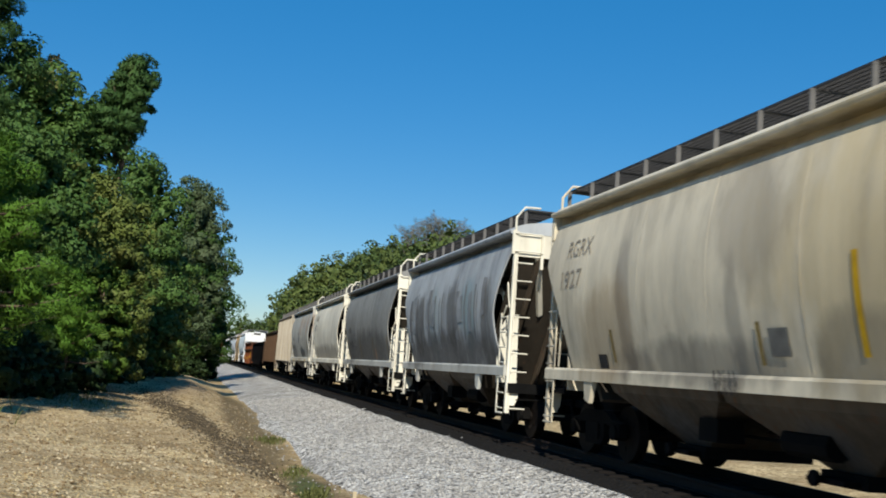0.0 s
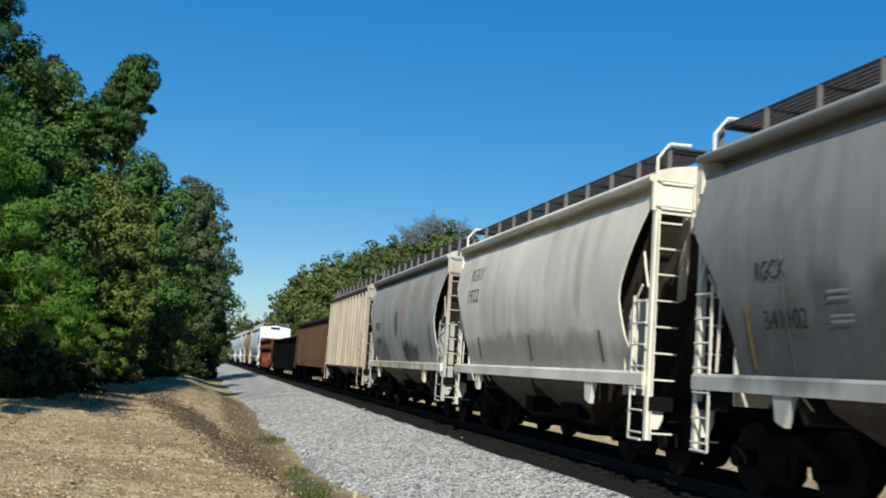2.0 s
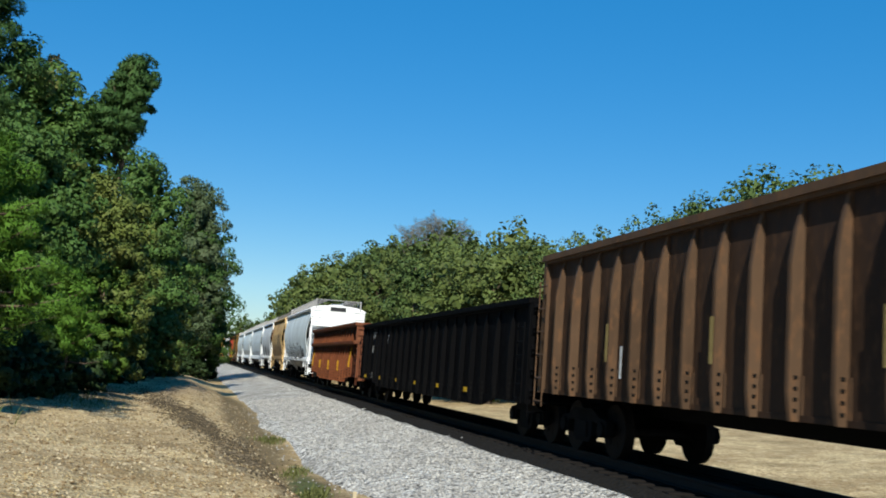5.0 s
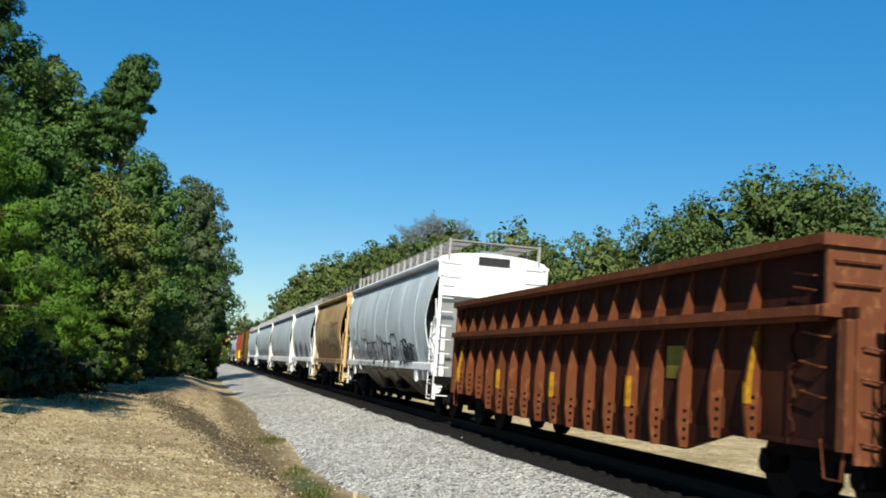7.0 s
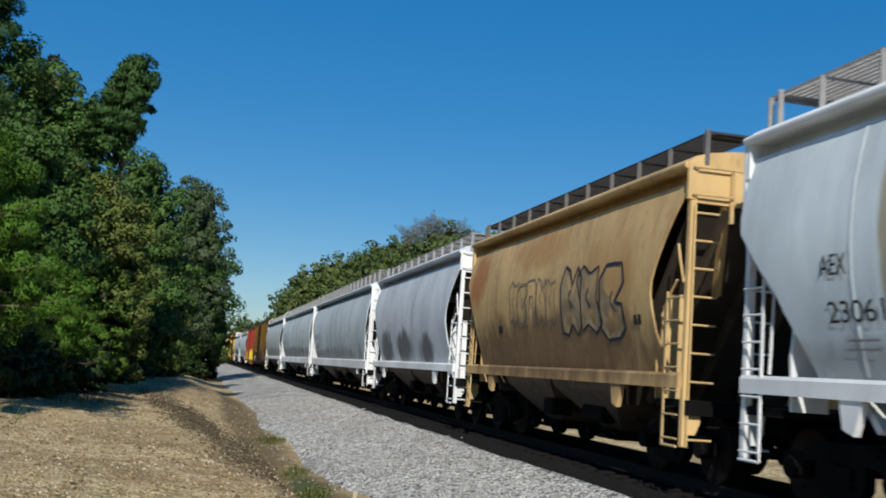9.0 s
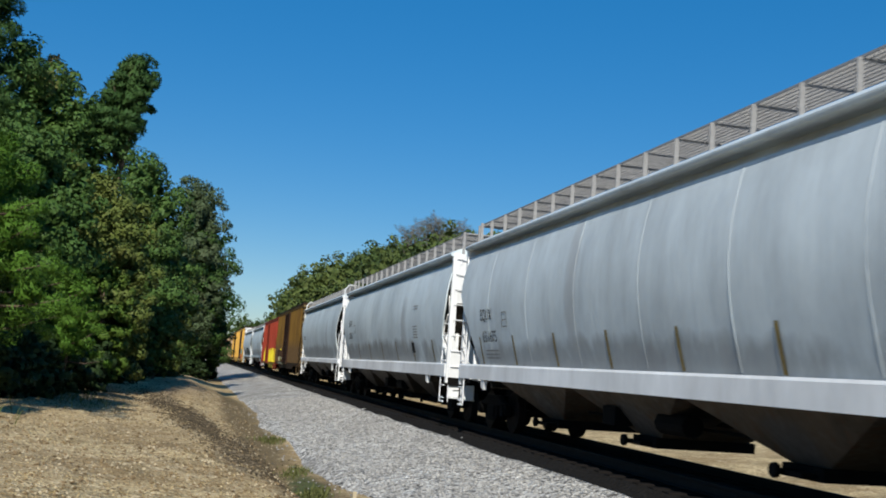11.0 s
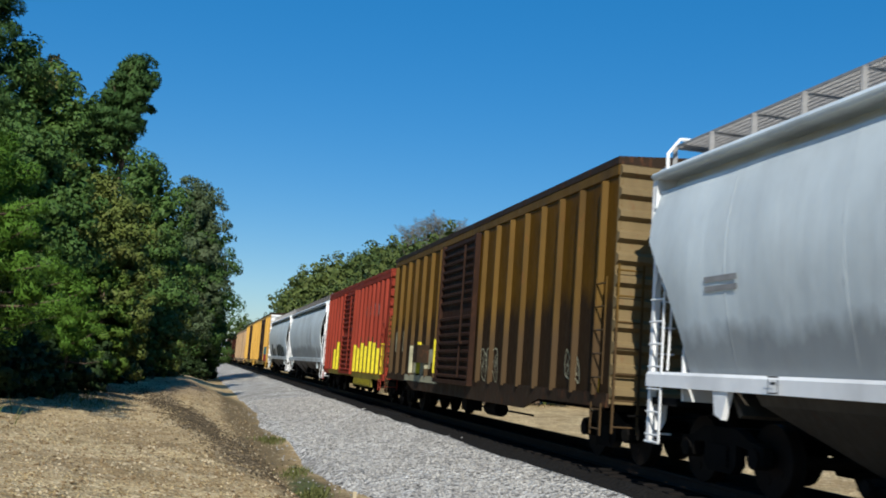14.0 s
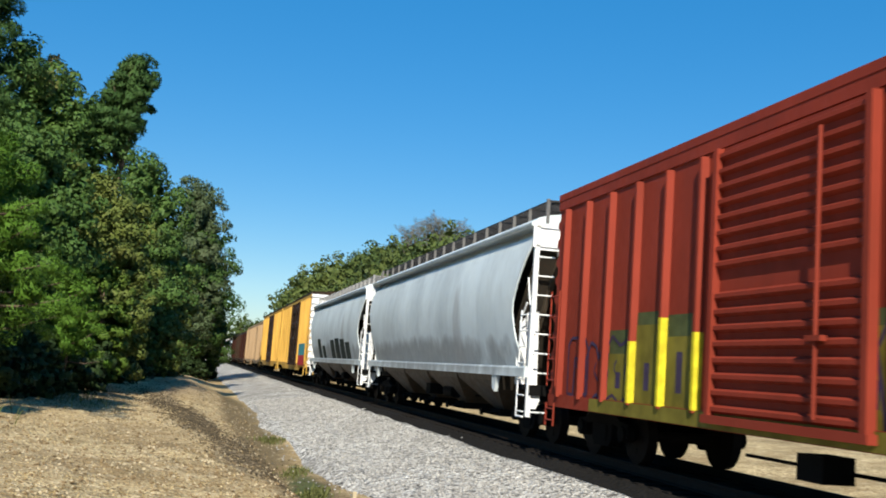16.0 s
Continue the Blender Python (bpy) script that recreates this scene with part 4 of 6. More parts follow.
def seams(car, mid, near, far, count, material, bead=0.005):
    """Welded sheet joints running down the curved side."""
    for i in range(count):
        y = near + (far - near) * (i + 1) / (count + 1) - mid
        def build(sh, y=y):
            zs = [SILL_T + 0.05 + (EAVE - SILL_T - 0.35) * k / 8 for k in range(9)]
            sh.add([p for z in zs for p in ((skin_x(z) - 0.001, y - 0.02, z), (skin_x(z) - bead, y, z), (skin_x(z) - 0.001, y + 0.02, z))],
                   [q for k in range(8) for q in ((3 * k, 3 * k + 1, 3 * k + 4, 3 * k + 3), (3 * k + 1, 3 * k + 2, 3 * k + 5, 3 * k + 4))])
        sh = Shape()
        build(sh)
        part("weld_seam", sh, material, car)


def sleeve(car, mid, y, z0, z1, material):
    """Paint sprayed over the foot of a side rib, on its face and both flanks."""
    part("sprayed_rib", Shape().prism([(-W + 0.001, y - mid - 0.067), (-W - 0.104, y - mid - 0.036), (-W - 0.104, y - mid + 0.036), (-W + 0.001, y - mid + 0.067)], "z", z0, z1), material, car)

# ---- the train, from the car that is nearest at the start ----
OR, SOOT, BRN = (0.32, 0.17, 0.08), (0.07, 0.068, 0.066), (0.12, 0.07, 0.04)
TAN_GREY = paint("weathered_tan_grey_paint", (0.66, 0.59, 0.45), dirt=0.6, rust=0.12,
                 stains=[(-3.6, 2.9, 2.4, 1.7, (0.52, 0.41, 0.22), 0.55), (2.6, 2.3, 0.25, 1.2, (0.24, 0.22, 0.19), 0.6), (-0.6, 2.0, 0.2, 0.9, (0.26, 0.24, 0.2), 0.6), (3.4, 2.0, 1.2, 0.9, (0.28, 0.2, 0.11), 0.5), (-1, 3.4, 1.0, 0.9, (0.3, 0.26, 0.2), 0.6), (-3.2, 1.7, 1.2, 0.5, SOOT, 0.4), (0.5, 1.6, 2.5, 0.35, SOOT, 0.5)])
DARK_GREY = paint("sooty_grey_paint", (0.40, 0.42, 0.43), (0.07, 0.07, 0.075), dirt=0.8, rust=0.03,
                  stains=[(3.0, 2.5, 0.7, 0.9, SOOT, 0.75), (1.2, 2.6, 0.8, 1.0, (0.24, 0.29, 0.30), 0.7), (-0.8, 2.6, 0.6, 0.9, SOOT, 0.7), (-2.4, 2.7, 0.8, 0.9, (0.22, 0.29, 0.31), 0.8),
                          (0, 1.7, 6, 0.6, SOOT, 0.8), (-4, 2.2, 0.6, 1.2, SOOT, 0.7)])
SLATE = paint("slate_grey_paint", (0.27, 0.27, 0.255), (0.09, 0.08, 0.07), dirt=0.6, rust=0.06, stains=[(0, 1.8, 6, 0.8, SOOT, 0.7), (4, 2.3, 1.4, 1.4, SOOT, 0.3), (-2, 1.7, 0.2, 0.3, OR, 0.7)])
CREAM = paint("dirty_cream_paint", (0.79, 0.74, 0.61), (0.32, 0.27, 0.18), dirt=0.4, rust=0.10, stains=[(0, 1.7, 6, 0.45, (0.2, 0.18, 0.15), 0.6), (-3, 3.2, 0.3, 0.8, (0.4, 0.36, 0.28), 0.6)])
CREAM_TRIM = paint("cream_frame_paint", (0.74, 0.70, 0.58), (0.25, 0.2, 0.13), dirt=0.4, rust=0.12)
PALE_GREY = paint("pale_grey_paint", (0.47, 0.47, 0.43), (0.2, 0.15, 0.1), dirt=0.5, rust=0.12, rust_colour=(0.3, 0.16, 0.08),
                  stains=[(-0.4, 3.45, 0.8, 0.7, OR, 0.4), (-2.2, 3.6, 0.7, 0.45, OR, 0.38), (-3.9, 3.4, 0.9, 0.7, OR, 0.45), (0.5, 2.7, 0.3, 0.4, SOOT, 0.7), (-1.4, 1.8, 1.2, 0.35, SOOT, 0.8), (3.5, 1.8, 1.8, 0.5, SOOT, 0.6)])
BEIGE = paint("faded_beige_paint", (0.41, 0.365, 0.29), (0.16, 0.12, 0.09), dirt=0.6, rust=0.2, stains=[(3, 2.0, 1.2, 0.8, SOOT, 0.4)])
BEIGE_PANEL = paint("grimy_beige_paint", (0.30, 0.25, 0.195), (0.10, 0.08, 0.06), dirt=0.8, rust=0.2, stains=[(3, 2.0, 1.2, 0.8, SOOT, 0.5), (-2, 1.9, 1.0, 0.6, SOOT, 0.4)])
# ribs and walls are one rusted brown; sunlight and shade set the two tones
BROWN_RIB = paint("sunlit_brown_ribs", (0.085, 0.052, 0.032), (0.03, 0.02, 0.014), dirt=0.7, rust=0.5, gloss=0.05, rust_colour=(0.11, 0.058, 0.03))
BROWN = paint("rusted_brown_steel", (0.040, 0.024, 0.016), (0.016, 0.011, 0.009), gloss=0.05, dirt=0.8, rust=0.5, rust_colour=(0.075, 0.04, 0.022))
BLACK = paint("black_paint", (0.0028, 0.0028, 0.0033), (0.006, 0.0058, 0.0056), dirt=0.3, rust=0.02, rough=0.65, gloss=0.03)
# gondola walls: the shade between the ribs is put into this darker rust
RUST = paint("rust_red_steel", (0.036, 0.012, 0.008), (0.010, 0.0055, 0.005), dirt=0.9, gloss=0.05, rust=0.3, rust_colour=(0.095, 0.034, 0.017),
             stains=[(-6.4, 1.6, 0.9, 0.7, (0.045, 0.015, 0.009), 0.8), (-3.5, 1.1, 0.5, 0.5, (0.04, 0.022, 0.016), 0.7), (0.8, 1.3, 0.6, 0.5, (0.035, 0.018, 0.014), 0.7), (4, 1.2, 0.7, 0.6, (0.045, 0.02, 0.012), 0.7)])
# collar end and ribs: the same rust, brightened to hold the sunlight on them
RUST_END = paint("sunlit_rusted_end_steel", (0.13, 0.045, 0.022), (0.05, 0.02, 0.012), dirt=0.6, rust=0.4, rust_colour=(0.26, 0.11, 0.05))
RUST_RIB = paint("sunlit_rusted_ribs", (0.125, 0.040, 0.018), (0.035, 0.014, 0.009), dirt=0.75, gloss=0.05, rust=0.4, rust_colour=(0.22, 0.085, 0.033))
WHITE = paint("white_paint", (0.82, 0.83, 0.83), (0.4, 0.39, 0.37), dirt=0.3, rust=0.02)
WHITE_GREY = paint("light_grey_paint", (0.63, 0.70, 0.725), (0.3, 0.31, 0.32), dirt=0.4, rust=0.02, stains=[(0, 1.6, 9, 0.35, (0.2, 0.2, 0.2), 0.6), (5.2, 3.0, 0.14, 1.3, (0.33, 0.26, 0.13), 0.8)], gloss=0.25)
PALE_BLUE_GREY = paint("plain_light_grey_paint", (0.60, 0.665, 0.69), (0.27, 0.28, 0.29), dirt=0.45, rust=0.02, gloss=0.25, stains=[(0, 1.6, 9, 0.4, (0.18, 0.18, 0.18), 0.6), (1.5, 3.0, 0.3, 1.2, (0.36, 0.37, 0.37), 0.6)])
SMUDGED = paint("smudged_light_grey_paint", (0.64, 0.68, 0.72), (0.25, 0.25, 0.26), dirt=0.5, rust=0.02, stains=[(3.5, 1.9, 1.0, 0.6, SOOT, 0.8), (0.5, 1.9, 1.2, 0.55, SOOT, 0.8), (-2.5, 1.8, 1.0, 0.5, SOOT, 0.8)])
# next two: shade under and between the cars is put into the colour
BAY_SHADED = paint("shaded_dark_underside_paint", (0.055, 0.046, 0.036), (0.018, 0.016, 0.013), dirt=0.8, rust=0.2)
BAY_SHADED_BROWN = paint("shaded_brown_underside_paint", (0.095, 0.075, 0.055), (0.015, 0.013, 0.010), dirt=0.9, rust=0.3, stains=[(0, 0.75, 0.5, 0.3, SOOT, 0.8)])
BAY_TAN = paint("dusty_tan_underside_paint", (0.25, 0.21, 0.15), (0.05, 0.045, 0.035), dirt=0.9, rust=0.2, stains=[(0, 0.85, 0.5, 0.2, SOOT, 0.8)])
TAN = paint("tan_orange_paint", (0.60, 0.41, 0.19), (0.16, 0.095, 0.05), dirt=0.75, rust=0.3, rust_colour=(0.28, 0.12, 0.04),
            stains=[(4.6, 3.4, 0.8, 0.7, (0.34, 0.13, 0.04), 0.85), (0.5, 3.7, 1.4, 0.4, (0.36, 0.18, 0.06), 0.6), (0, 1.8, 6, 0.7, BRN, 0.75), (-3, 3.0, 1.2, 0.7, (0.38, 0.22, 0.08), 0.6)])
TAN_TRIM = paint("tan_frame_paint", (0.62, 0.43, 0.20), (0.2, 0.12, 0.06), dirt=0.5, rust=0.2)
SILVER = paint("silver_grey_paint", (0.63, 0.70, 0.72), (0.30, 0.31, 0.32), dirt=0.28, rust=0.01, rough=0.42, stains=[(0, 1.65, 11, 0.5, (0.16, 0.165, 0.17), 0.65), (-4, 2.2, 0.5, 1.2, (0.3, 0.3, 0.3), 0.5)], gloss=0.25)
OCHRE = paint("faded_ochre_paint", (0.105, 0.052, 0.006), (0.022, 0.013, 0.007), dirt=0.6, gloss=0.05, rust=0.25, rust_colour=(0.09, 0.045, 0.02), band=(2.75, 0.25, (0.026, 0.016, 0.009)),
              stains=[(1.8, 3.6, 0.9, 1.6, (0.06, 0.035, 0.02), 0.8)])
OCHRE_RIB = paint("brown_ochre_paint", (0.125, 0.072, 0.017), (0.04, 0.025, 0.013), dirt=0.7, rust=0.25, gloss=0.05, band=(2.3, 0.4, (0.066, 0.042, 0.021)))
CHORD = paint("dull_brown_paint", (0.036, 0.024, 0.016), (0.02, 0.014, 0.01), dirt=0.6, gloss=0.05, rust=0.3)
BX_END = paint("pale_ochre_end_paint", (0.19, 0.14, 0.07), (0.05, 0.03, 0.018), dirt=0.6, rust=0.3)
DOOR_BROWN = paint("dark_brown_door_paint", (0.036, 0.019, 0.013), (0.018, 0.012, 0.009), dirt=0.6, gloss=0.05, rust=0.4, rust_colour=(0.07, 0.03, 0.016))
RED = paint("faded_red_paint", (0.25, 0.040, 0.024), (0.12, 0.030, 0.018), dirt=0.35, gloss=0.05, rust=0.08)
YELLOW = paint("yellow_paint", (0.56, 0.33, 0.07), (0.25, 0.13, 0.03), dirt=0.4, rust=0.1)
PALE_TAN = paint("pale_tan_paint", (0.38, 0.26, 0.15), (0.2, 0.13, 0.08), dirt=0.5, rust=0.2)
PALEINK = plain("pale_grey_lettering", (0.30, 0.30, 0.30), 0.8)
INK = plain("faded_black_lettering", (0.035, 0.035, 0.037), 0.7)
GREYINK = plain("worn_grey_lettering", (0.17, 0.165, 0.15), 0.8)
BLUEINK = plain("dark_blue_spray", (0.035, 0.04, 0.065), 0.7)
TANWASH = plain("thin_pale_spray", (0.36, 0.27, 0.16), 0.8, 0, 0.5, 2.5)
FADEINK = plain("nearly_worn_off_lettering", (0.33, 0.295, 0.24), 0.8, 0, 0.5, 5.0)
SMEAR = plain("smeared_blue_grey_spray", (0.285, 0.305, 0.315), 0.8, 0, 0.5, 2.0)
SOOTY = plain("sooty_smear", (0.215, 0.222, 0.228), 0.85, 0, 0.5, 2.0)
SPRAY_FRINGE = plain("sprayed_moss_green_paint", (0.085, 0.10, 0.04), 0.7, 0, 0.5, 3.0)
WHITEINK = plain("white_lettering", (0.62, 0.62, 0.60), 0.7)
FADEWHITE = plain("faded_white_lettering", (0.40, 0.25, 0.22), 0.8)
STRIPE = plain("yellow_reflector_stripe", (0.55, 0.33, 0.02), 0.5)
GOLD = plain("dirty_golden_paint", (0.34, 0.17, 0.012), 0.6, 0, 0.5, 9.0)
OLDSTRIPE = plain("browned_stripe", (0.26, 0.19, 0.07), 0.7)
SPRAY_Y = plain("sprayed_yellow_paint", (0.62, 0.52, 0.03), 0.5)
# olive spray of the sill; between ribs it is yellow with shade mixed in
SPRAY_OLIVE_SHADED_Y = plain("sprayed_olive_and_shaded_yellow", (0.20, 0.165, 0.03), 0.6, 0, 0.5, 2.0)
SPRAY_P = plain("sprayed_purple_paint", (0.055, 0.04, 0.08), 0.6)
SPRAY_G = plain("sprayed_dark_green_paint", (0.03, 0.045, 0.038), 0.6, 0, 0.6, 1.5)
SPRAY_T = plain("sprayed_teal_paint", (0.06, 0.30, 0.34), 0.6)
SPRAY_R = plain("sprayed_red_paint", (0.50, 0.04, 0.05), 0.6)
SPRAY_W = plain("sprayed_pale_paint", (0.42, 0.40, 0.27), 0.7, 0, 0.5, 2.0)


def marks(car, mid, near, far, zs=(1.55, 2.05), step=3.1, first=1.2, material=OLDSTRIPE):
    y = far - first
    while y > near + 0.8:
        decal(car, y - 0.04, y + 0.04, *zs, material, parent_mid=mid, name="reflector_stripe")
        y -= step


a = hopper("weathered tan-grey covered hopper car with rust streaks", -122.6, -110.1, TAN_GREY, TAN_GREY, bays=2, grate=DARKGRATE, pipe=True)
m = -116.35
lettering(a, m, "RGRX", -112.35, -111.25, 3.40, 0.30, FADEINK)
lettering(a, m, "1927", -112.05, -111.1, 2.86, 0.31, FADEINK)
marks(a, m, -122.6, -110.1, (1.6, 2.1), 4.3, 3.1)
decal(a, -112.9, -112.55, 1.5, 1.72, INK, name="inspection_port", parent_mid=m)
decal(a, -118.1, -117.7, 1.7, 2.02, GREYINK, name="stencil_panel", parent_mid=m)
decal(a, -119.46, -119.36, 1.7, 2.75, STRIPE, name="reflector_stripe", parent_mid=m)
seams(a, m, -122.6, -110.1, 5, TAN_GREY)
scrawl(a, m, -117.2, -116.6, 1.32, 1.43, 5, 0.012, INK, 21, flat=-W - 0.082)
a = hopper("sooty grey covered hopper car with cream end frame", -107.7, -96.8, DARK_GREY, CREAM_TRIM, bays=2, sill=PALE_GREY, grate=DARKGRATE, pipe=True)
smudge = random.Random(24)
for i in range(22):
    sh = Shape()
    y, z = -106.4 + 8.2 * i / 21 + smudge.uniform(-0.15, 0.15) + 102.25, smudge.uniform(3.1, 3.5)
    low = smudge.uniform(1.7, 2.6)
    ribbon(sh, [(y + smudge.uniform(-0.02, 0.02), z - (z - low) * k / 7) for k in range(8)], smudge.choice((0.04, 0.09, 0.3, 0.5)), None)
    part("paint_smear", sh, (SMEAR, SOOTY)[i % 2], a)
seams(a, -102.25, -107.7, -96.8, 4, DARK_GREY)
a = hopper("slate grey covered hopper car with cream end frame", -95.15, -83.8, SLATE, CREAM_TRIM, bays=2, sill=PALE_GREY, grate=DARKGRATE, pipe=True)
m = -89.475
lettering(a, m, "RGCX", -86.15, -85.55, 2.56, 0.22, INK)
lettering(a, m, "341102", -86.5, -85.65, 2.0, 0.22, INK)
marks(a, m, -95.0, -83.8, (1.55, 2.3), 2.9, 1.5, OLDSTRIPE)
for z in (2.35, 2.28, 2.1, 2.04):
    decal(a, -87.3, -86.9, z, z + 0.03, PALEINK, name="stencil_bar", parent_mid=m)
seams(a, m, -95.15, -83.8, 4, SLATE)
a = hopper("dirty cream covered hopper car", -82.5, -71.3, CREAM, CREAM_TRIM, bays=2, grate=DARKGRATE, pipe=True)
m = -76.9
lettering(a, m, "RGRX", -73.75, -72.75, 3.42, 0.29, GREYINK)
lettering(a, m, "1922", -73.6, -72.7, 2.92, 0.30, GREYINK)
marks(a, m, -82.5, -71.3, (1.6, 2.1), 3.6, 2.2)
seams(a, m, -82.5, -71.3, 4, CREAM)
a = hopper("pale grey covered hopper car stained with rust", -70.0, -58.4, PALE_GREY, PALE_GREY, bays=2, sill=CREAM, grate=DARKGRATE)
m = -64.2
lettering(a, m, "RGCX", -60.95, -60.1, 2.55, 0.24, INK)
for k in range(4):
    decal(a, -60.3 - k * 0.2, -60.17 - k * 0.2, 2.05, 2.25, GREYINK, name="faded_digit_bar", parent_mid=m)
decal(a, -59.35, -59.25, 1.55, 2.45, STRIPE, name="reflector_stripe", parent_mid=m)
decal(a, -68.6, -68.45, 1.7, 2.5, OLDSTRIPE, name="reflector_stripe", parent_mid=m)
for y in (-60.9, -64.3, -67.6):
    decal(a, y - 0.28, y + 0.02, 1.24, 1.40, STRIPE, flat=-W - 0.041, name="sill_stripe", parent_mid=m)
scrawl(a, m, -66.4, -62.6, 2.2, 3.0, 4, 0.013, PALEINK, 22)
scrawl(a, m, -65.6, -64.6, 1.6, 2.0, 2, 0.03, INK, 23)
decal(a, -66.6, -66.0, 1.56, 1.9, GREYINK, name="stencil_panel", parent_mid=m)
seams(a, m, -70.0, -58.4, 4, PALE_GREY)
a = hopper("faded beige covered hopper car with vertical side ribs", -56.9, -45.65, BEIGE_PANEL, BEIGE, bays=2, cut=CUT_C, ribs=13, grate=DARKGRATE, rib_paint=BEIGE, under=BAY_SHADED)
for i in range(0, 13, 2):
    y = -51.275 - 5.275 + 10.55 * i / 12
    decal(a, y - 0.04, y + 0.04, 1.25, 2.0 if i % 4 else 2.6, STRIPE, flat=-W - 0.062, name="reflector_stripe", parent_mid=-51.275)
for y, z, w, hh in ((-46.6, 3.2, 0.3, 0.24), (-47.5, 3.2, 0.3, 0.24), (-46.6, 2.75, 0.3, 0.22), (-47.5, 2.75, 0.3, 0.22), (-50.2, 3.1, 0.35, 0.5), (-54.5, 2.9, 0.4, 0.05), (-54.5, 2.8, 0.4, 0.05), (-54.5, 2.7, 0.3, 0.05)):
    decal(a, y, y + w, z, z + hh, FADEINK, flat=-W + 0.065, name="faded_stencil_bar", parent_mid=-51.275)
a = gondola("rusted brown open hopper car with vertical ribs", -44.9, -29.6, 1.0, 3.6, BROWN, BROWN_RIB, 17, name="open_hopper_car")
for i in (2, 5, 9, 13):
    y = -37.25 - 6.75 + 13.5 * i / 16
    decal(a, y - 0.05, y + 0.05, 1.6, 2.2, OLDSTRIPE, flat=-W - 0.026, name="reflector_stripe", parent_mid=-37.25)
decal(a, -33.3, -33.22, 1.35, 1.85, WHITEINK, flat=-W + 0.13, name="chalk_mark", parent_mid=-37.25)
a = gondola("black gondola car with white lettering", -28.9, -8.3, 0.56, 2.85, BLACK, BLACK, [-8.95, -9.94, -11.12] + [-11.85 - 0.98 * i for i in range(16)] + [-27.6], deep=0.12, fish=0.19, thick=0.045)
m, g = -18.6, -W + 0.138
lettering(a, m, "SMD", -10.85, -10.2, 2.27, 0.25, WHITEINK, flat=g)
lettering(a, m, "66065", -10.86, -10.12, 1.77, 0.27, WHITEINK, flat=g)
lettering(a, m, "LD LMT", -10.8, -10.2, 0.97, 0.08, WHITEINK, flat=g)
lettering(a, m, "LT WT", -10.7, -10.2, 0.82, 0.08, WHITEINK, flat=g)
for y, z, w, hh in ((-13.56, 2.0, 0.025, 0.36), (-13.26, 2.0, 0.025, 0.36), (-13.56, 2.34, 0.325, 0.025), (-13.56, 2.0, 0.325, 0.025)):
    decal(a, y, y + w, z, z + hh, WHITEINK, flat=g, name="stencil_frame", parent_mid=m)
lettering(a, m, "C", -13.46, -13.34, 2.06, 0.13, WHITEINK, flat=g)
for y in (-9.55, -12.75, -15.8, -18.7, -21.6, -24.5):
    decal(a, y, y + 0.48, 0.82, 0.93, STRIPE, flat=g - 0.055, name="reflector_stripe", parent_mid=m)
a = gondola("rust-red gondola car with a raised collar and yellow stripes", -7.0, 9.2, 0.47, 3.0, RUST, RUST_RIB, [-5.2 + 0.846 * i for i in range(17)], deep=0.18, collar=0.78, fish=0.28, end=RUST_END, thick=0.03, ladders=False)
m = 1.1
for i, za, zb in ((0, 1.15, 2.0), (4, 0.95, 1.45), (8, 0.95, 1.5), (12, 1.0, 1.5), (16, 1.05, 1.9)):
    sh = Shape().box(-W - 0.045, -W + 0.03, -0.036, -0.031, za, min(zb, 1.4)).box(-W - 0.046, -W - 0.041, -0.031, 0.03, za, min(zb, 1.4))
    if zb > 1.6:
        sh.prism([(-W - 0.04, 1.4), (-W + 0.03, 1.4), (-W + 0.10, zb), (-W + 0.05, zb)], "y", -0.036, -0.031)
    part("reflector_stripe", sh, GOLD, a, at=pose(0, -5.2 + 0.846 * i - m, 0))
decal(a, -3.3, -2.8, 1.4, 1.85, SPRAY_OLIVE_SHADED_Y, flat=-W + 0.137, name="sprayed_patch", parent_mid=m)
a = hopper("white covered hopper car with grey sides and graffiti", 11.1, 27.2, WHITE_GREY, WHITE, bays=3, cut=(CUT_A[0], CUT_B[1]), roof=WHITE, under=BAY_TAN, slope=WHITE, lift=0.58)
m = 19.15
lettering(a, m, "AEX", 24.97, 25.42, 2.52, 0.22, INK)
lettering(a, m, "23061", 24.45, 25.34, 2.04, 0.22, INK)
for z in (1.85, 1.76):
    decal(a, 24.6, 25.1, z, z + 0.025, PALEINK, name="stencil_bar", parent_mid=m)
for y, z, w, hh in ((22.4, 2.25, 0.025, 0.34), (22.75, 2.25, 0.025, 0.34), (22.4, 2.57, 0.37, 0.025), (22.4, 2.25, 0.37, 0.025)):
    decal(a, y, y + w, z, z + hh, INK, name="stencil_frame", parent_mid=m)
lettering(a, m, "C", 22.52, 22.64, 2.29, 0.12, INK)
throw_up(a, m, 20.7, 24.2, 1.25, 2.22, 5, 0.05, INK, 31)
throw_up(a, m, 16.4, 20.9, 1.22, 2.3, 5, 0.06, INK, 32)
throw_up(a, m, 13.7, 15.8, 1.5, 2.1, 4, 0.06, INK, 33)
scrawl(a, m, 14.0, 15.5, 1.45, 2.0, 3, 0.04, INK, 36)
seams(a, m, 11.1, 27.2, 6, WHITE_GREY, 0.011)
part("end_placard", Shape().box(-0.45, 0.45, -0.02, 0.0, 4.28, 4.5), INK, a, "dark placard at the head of the end", pose(0, -8.0, 0))
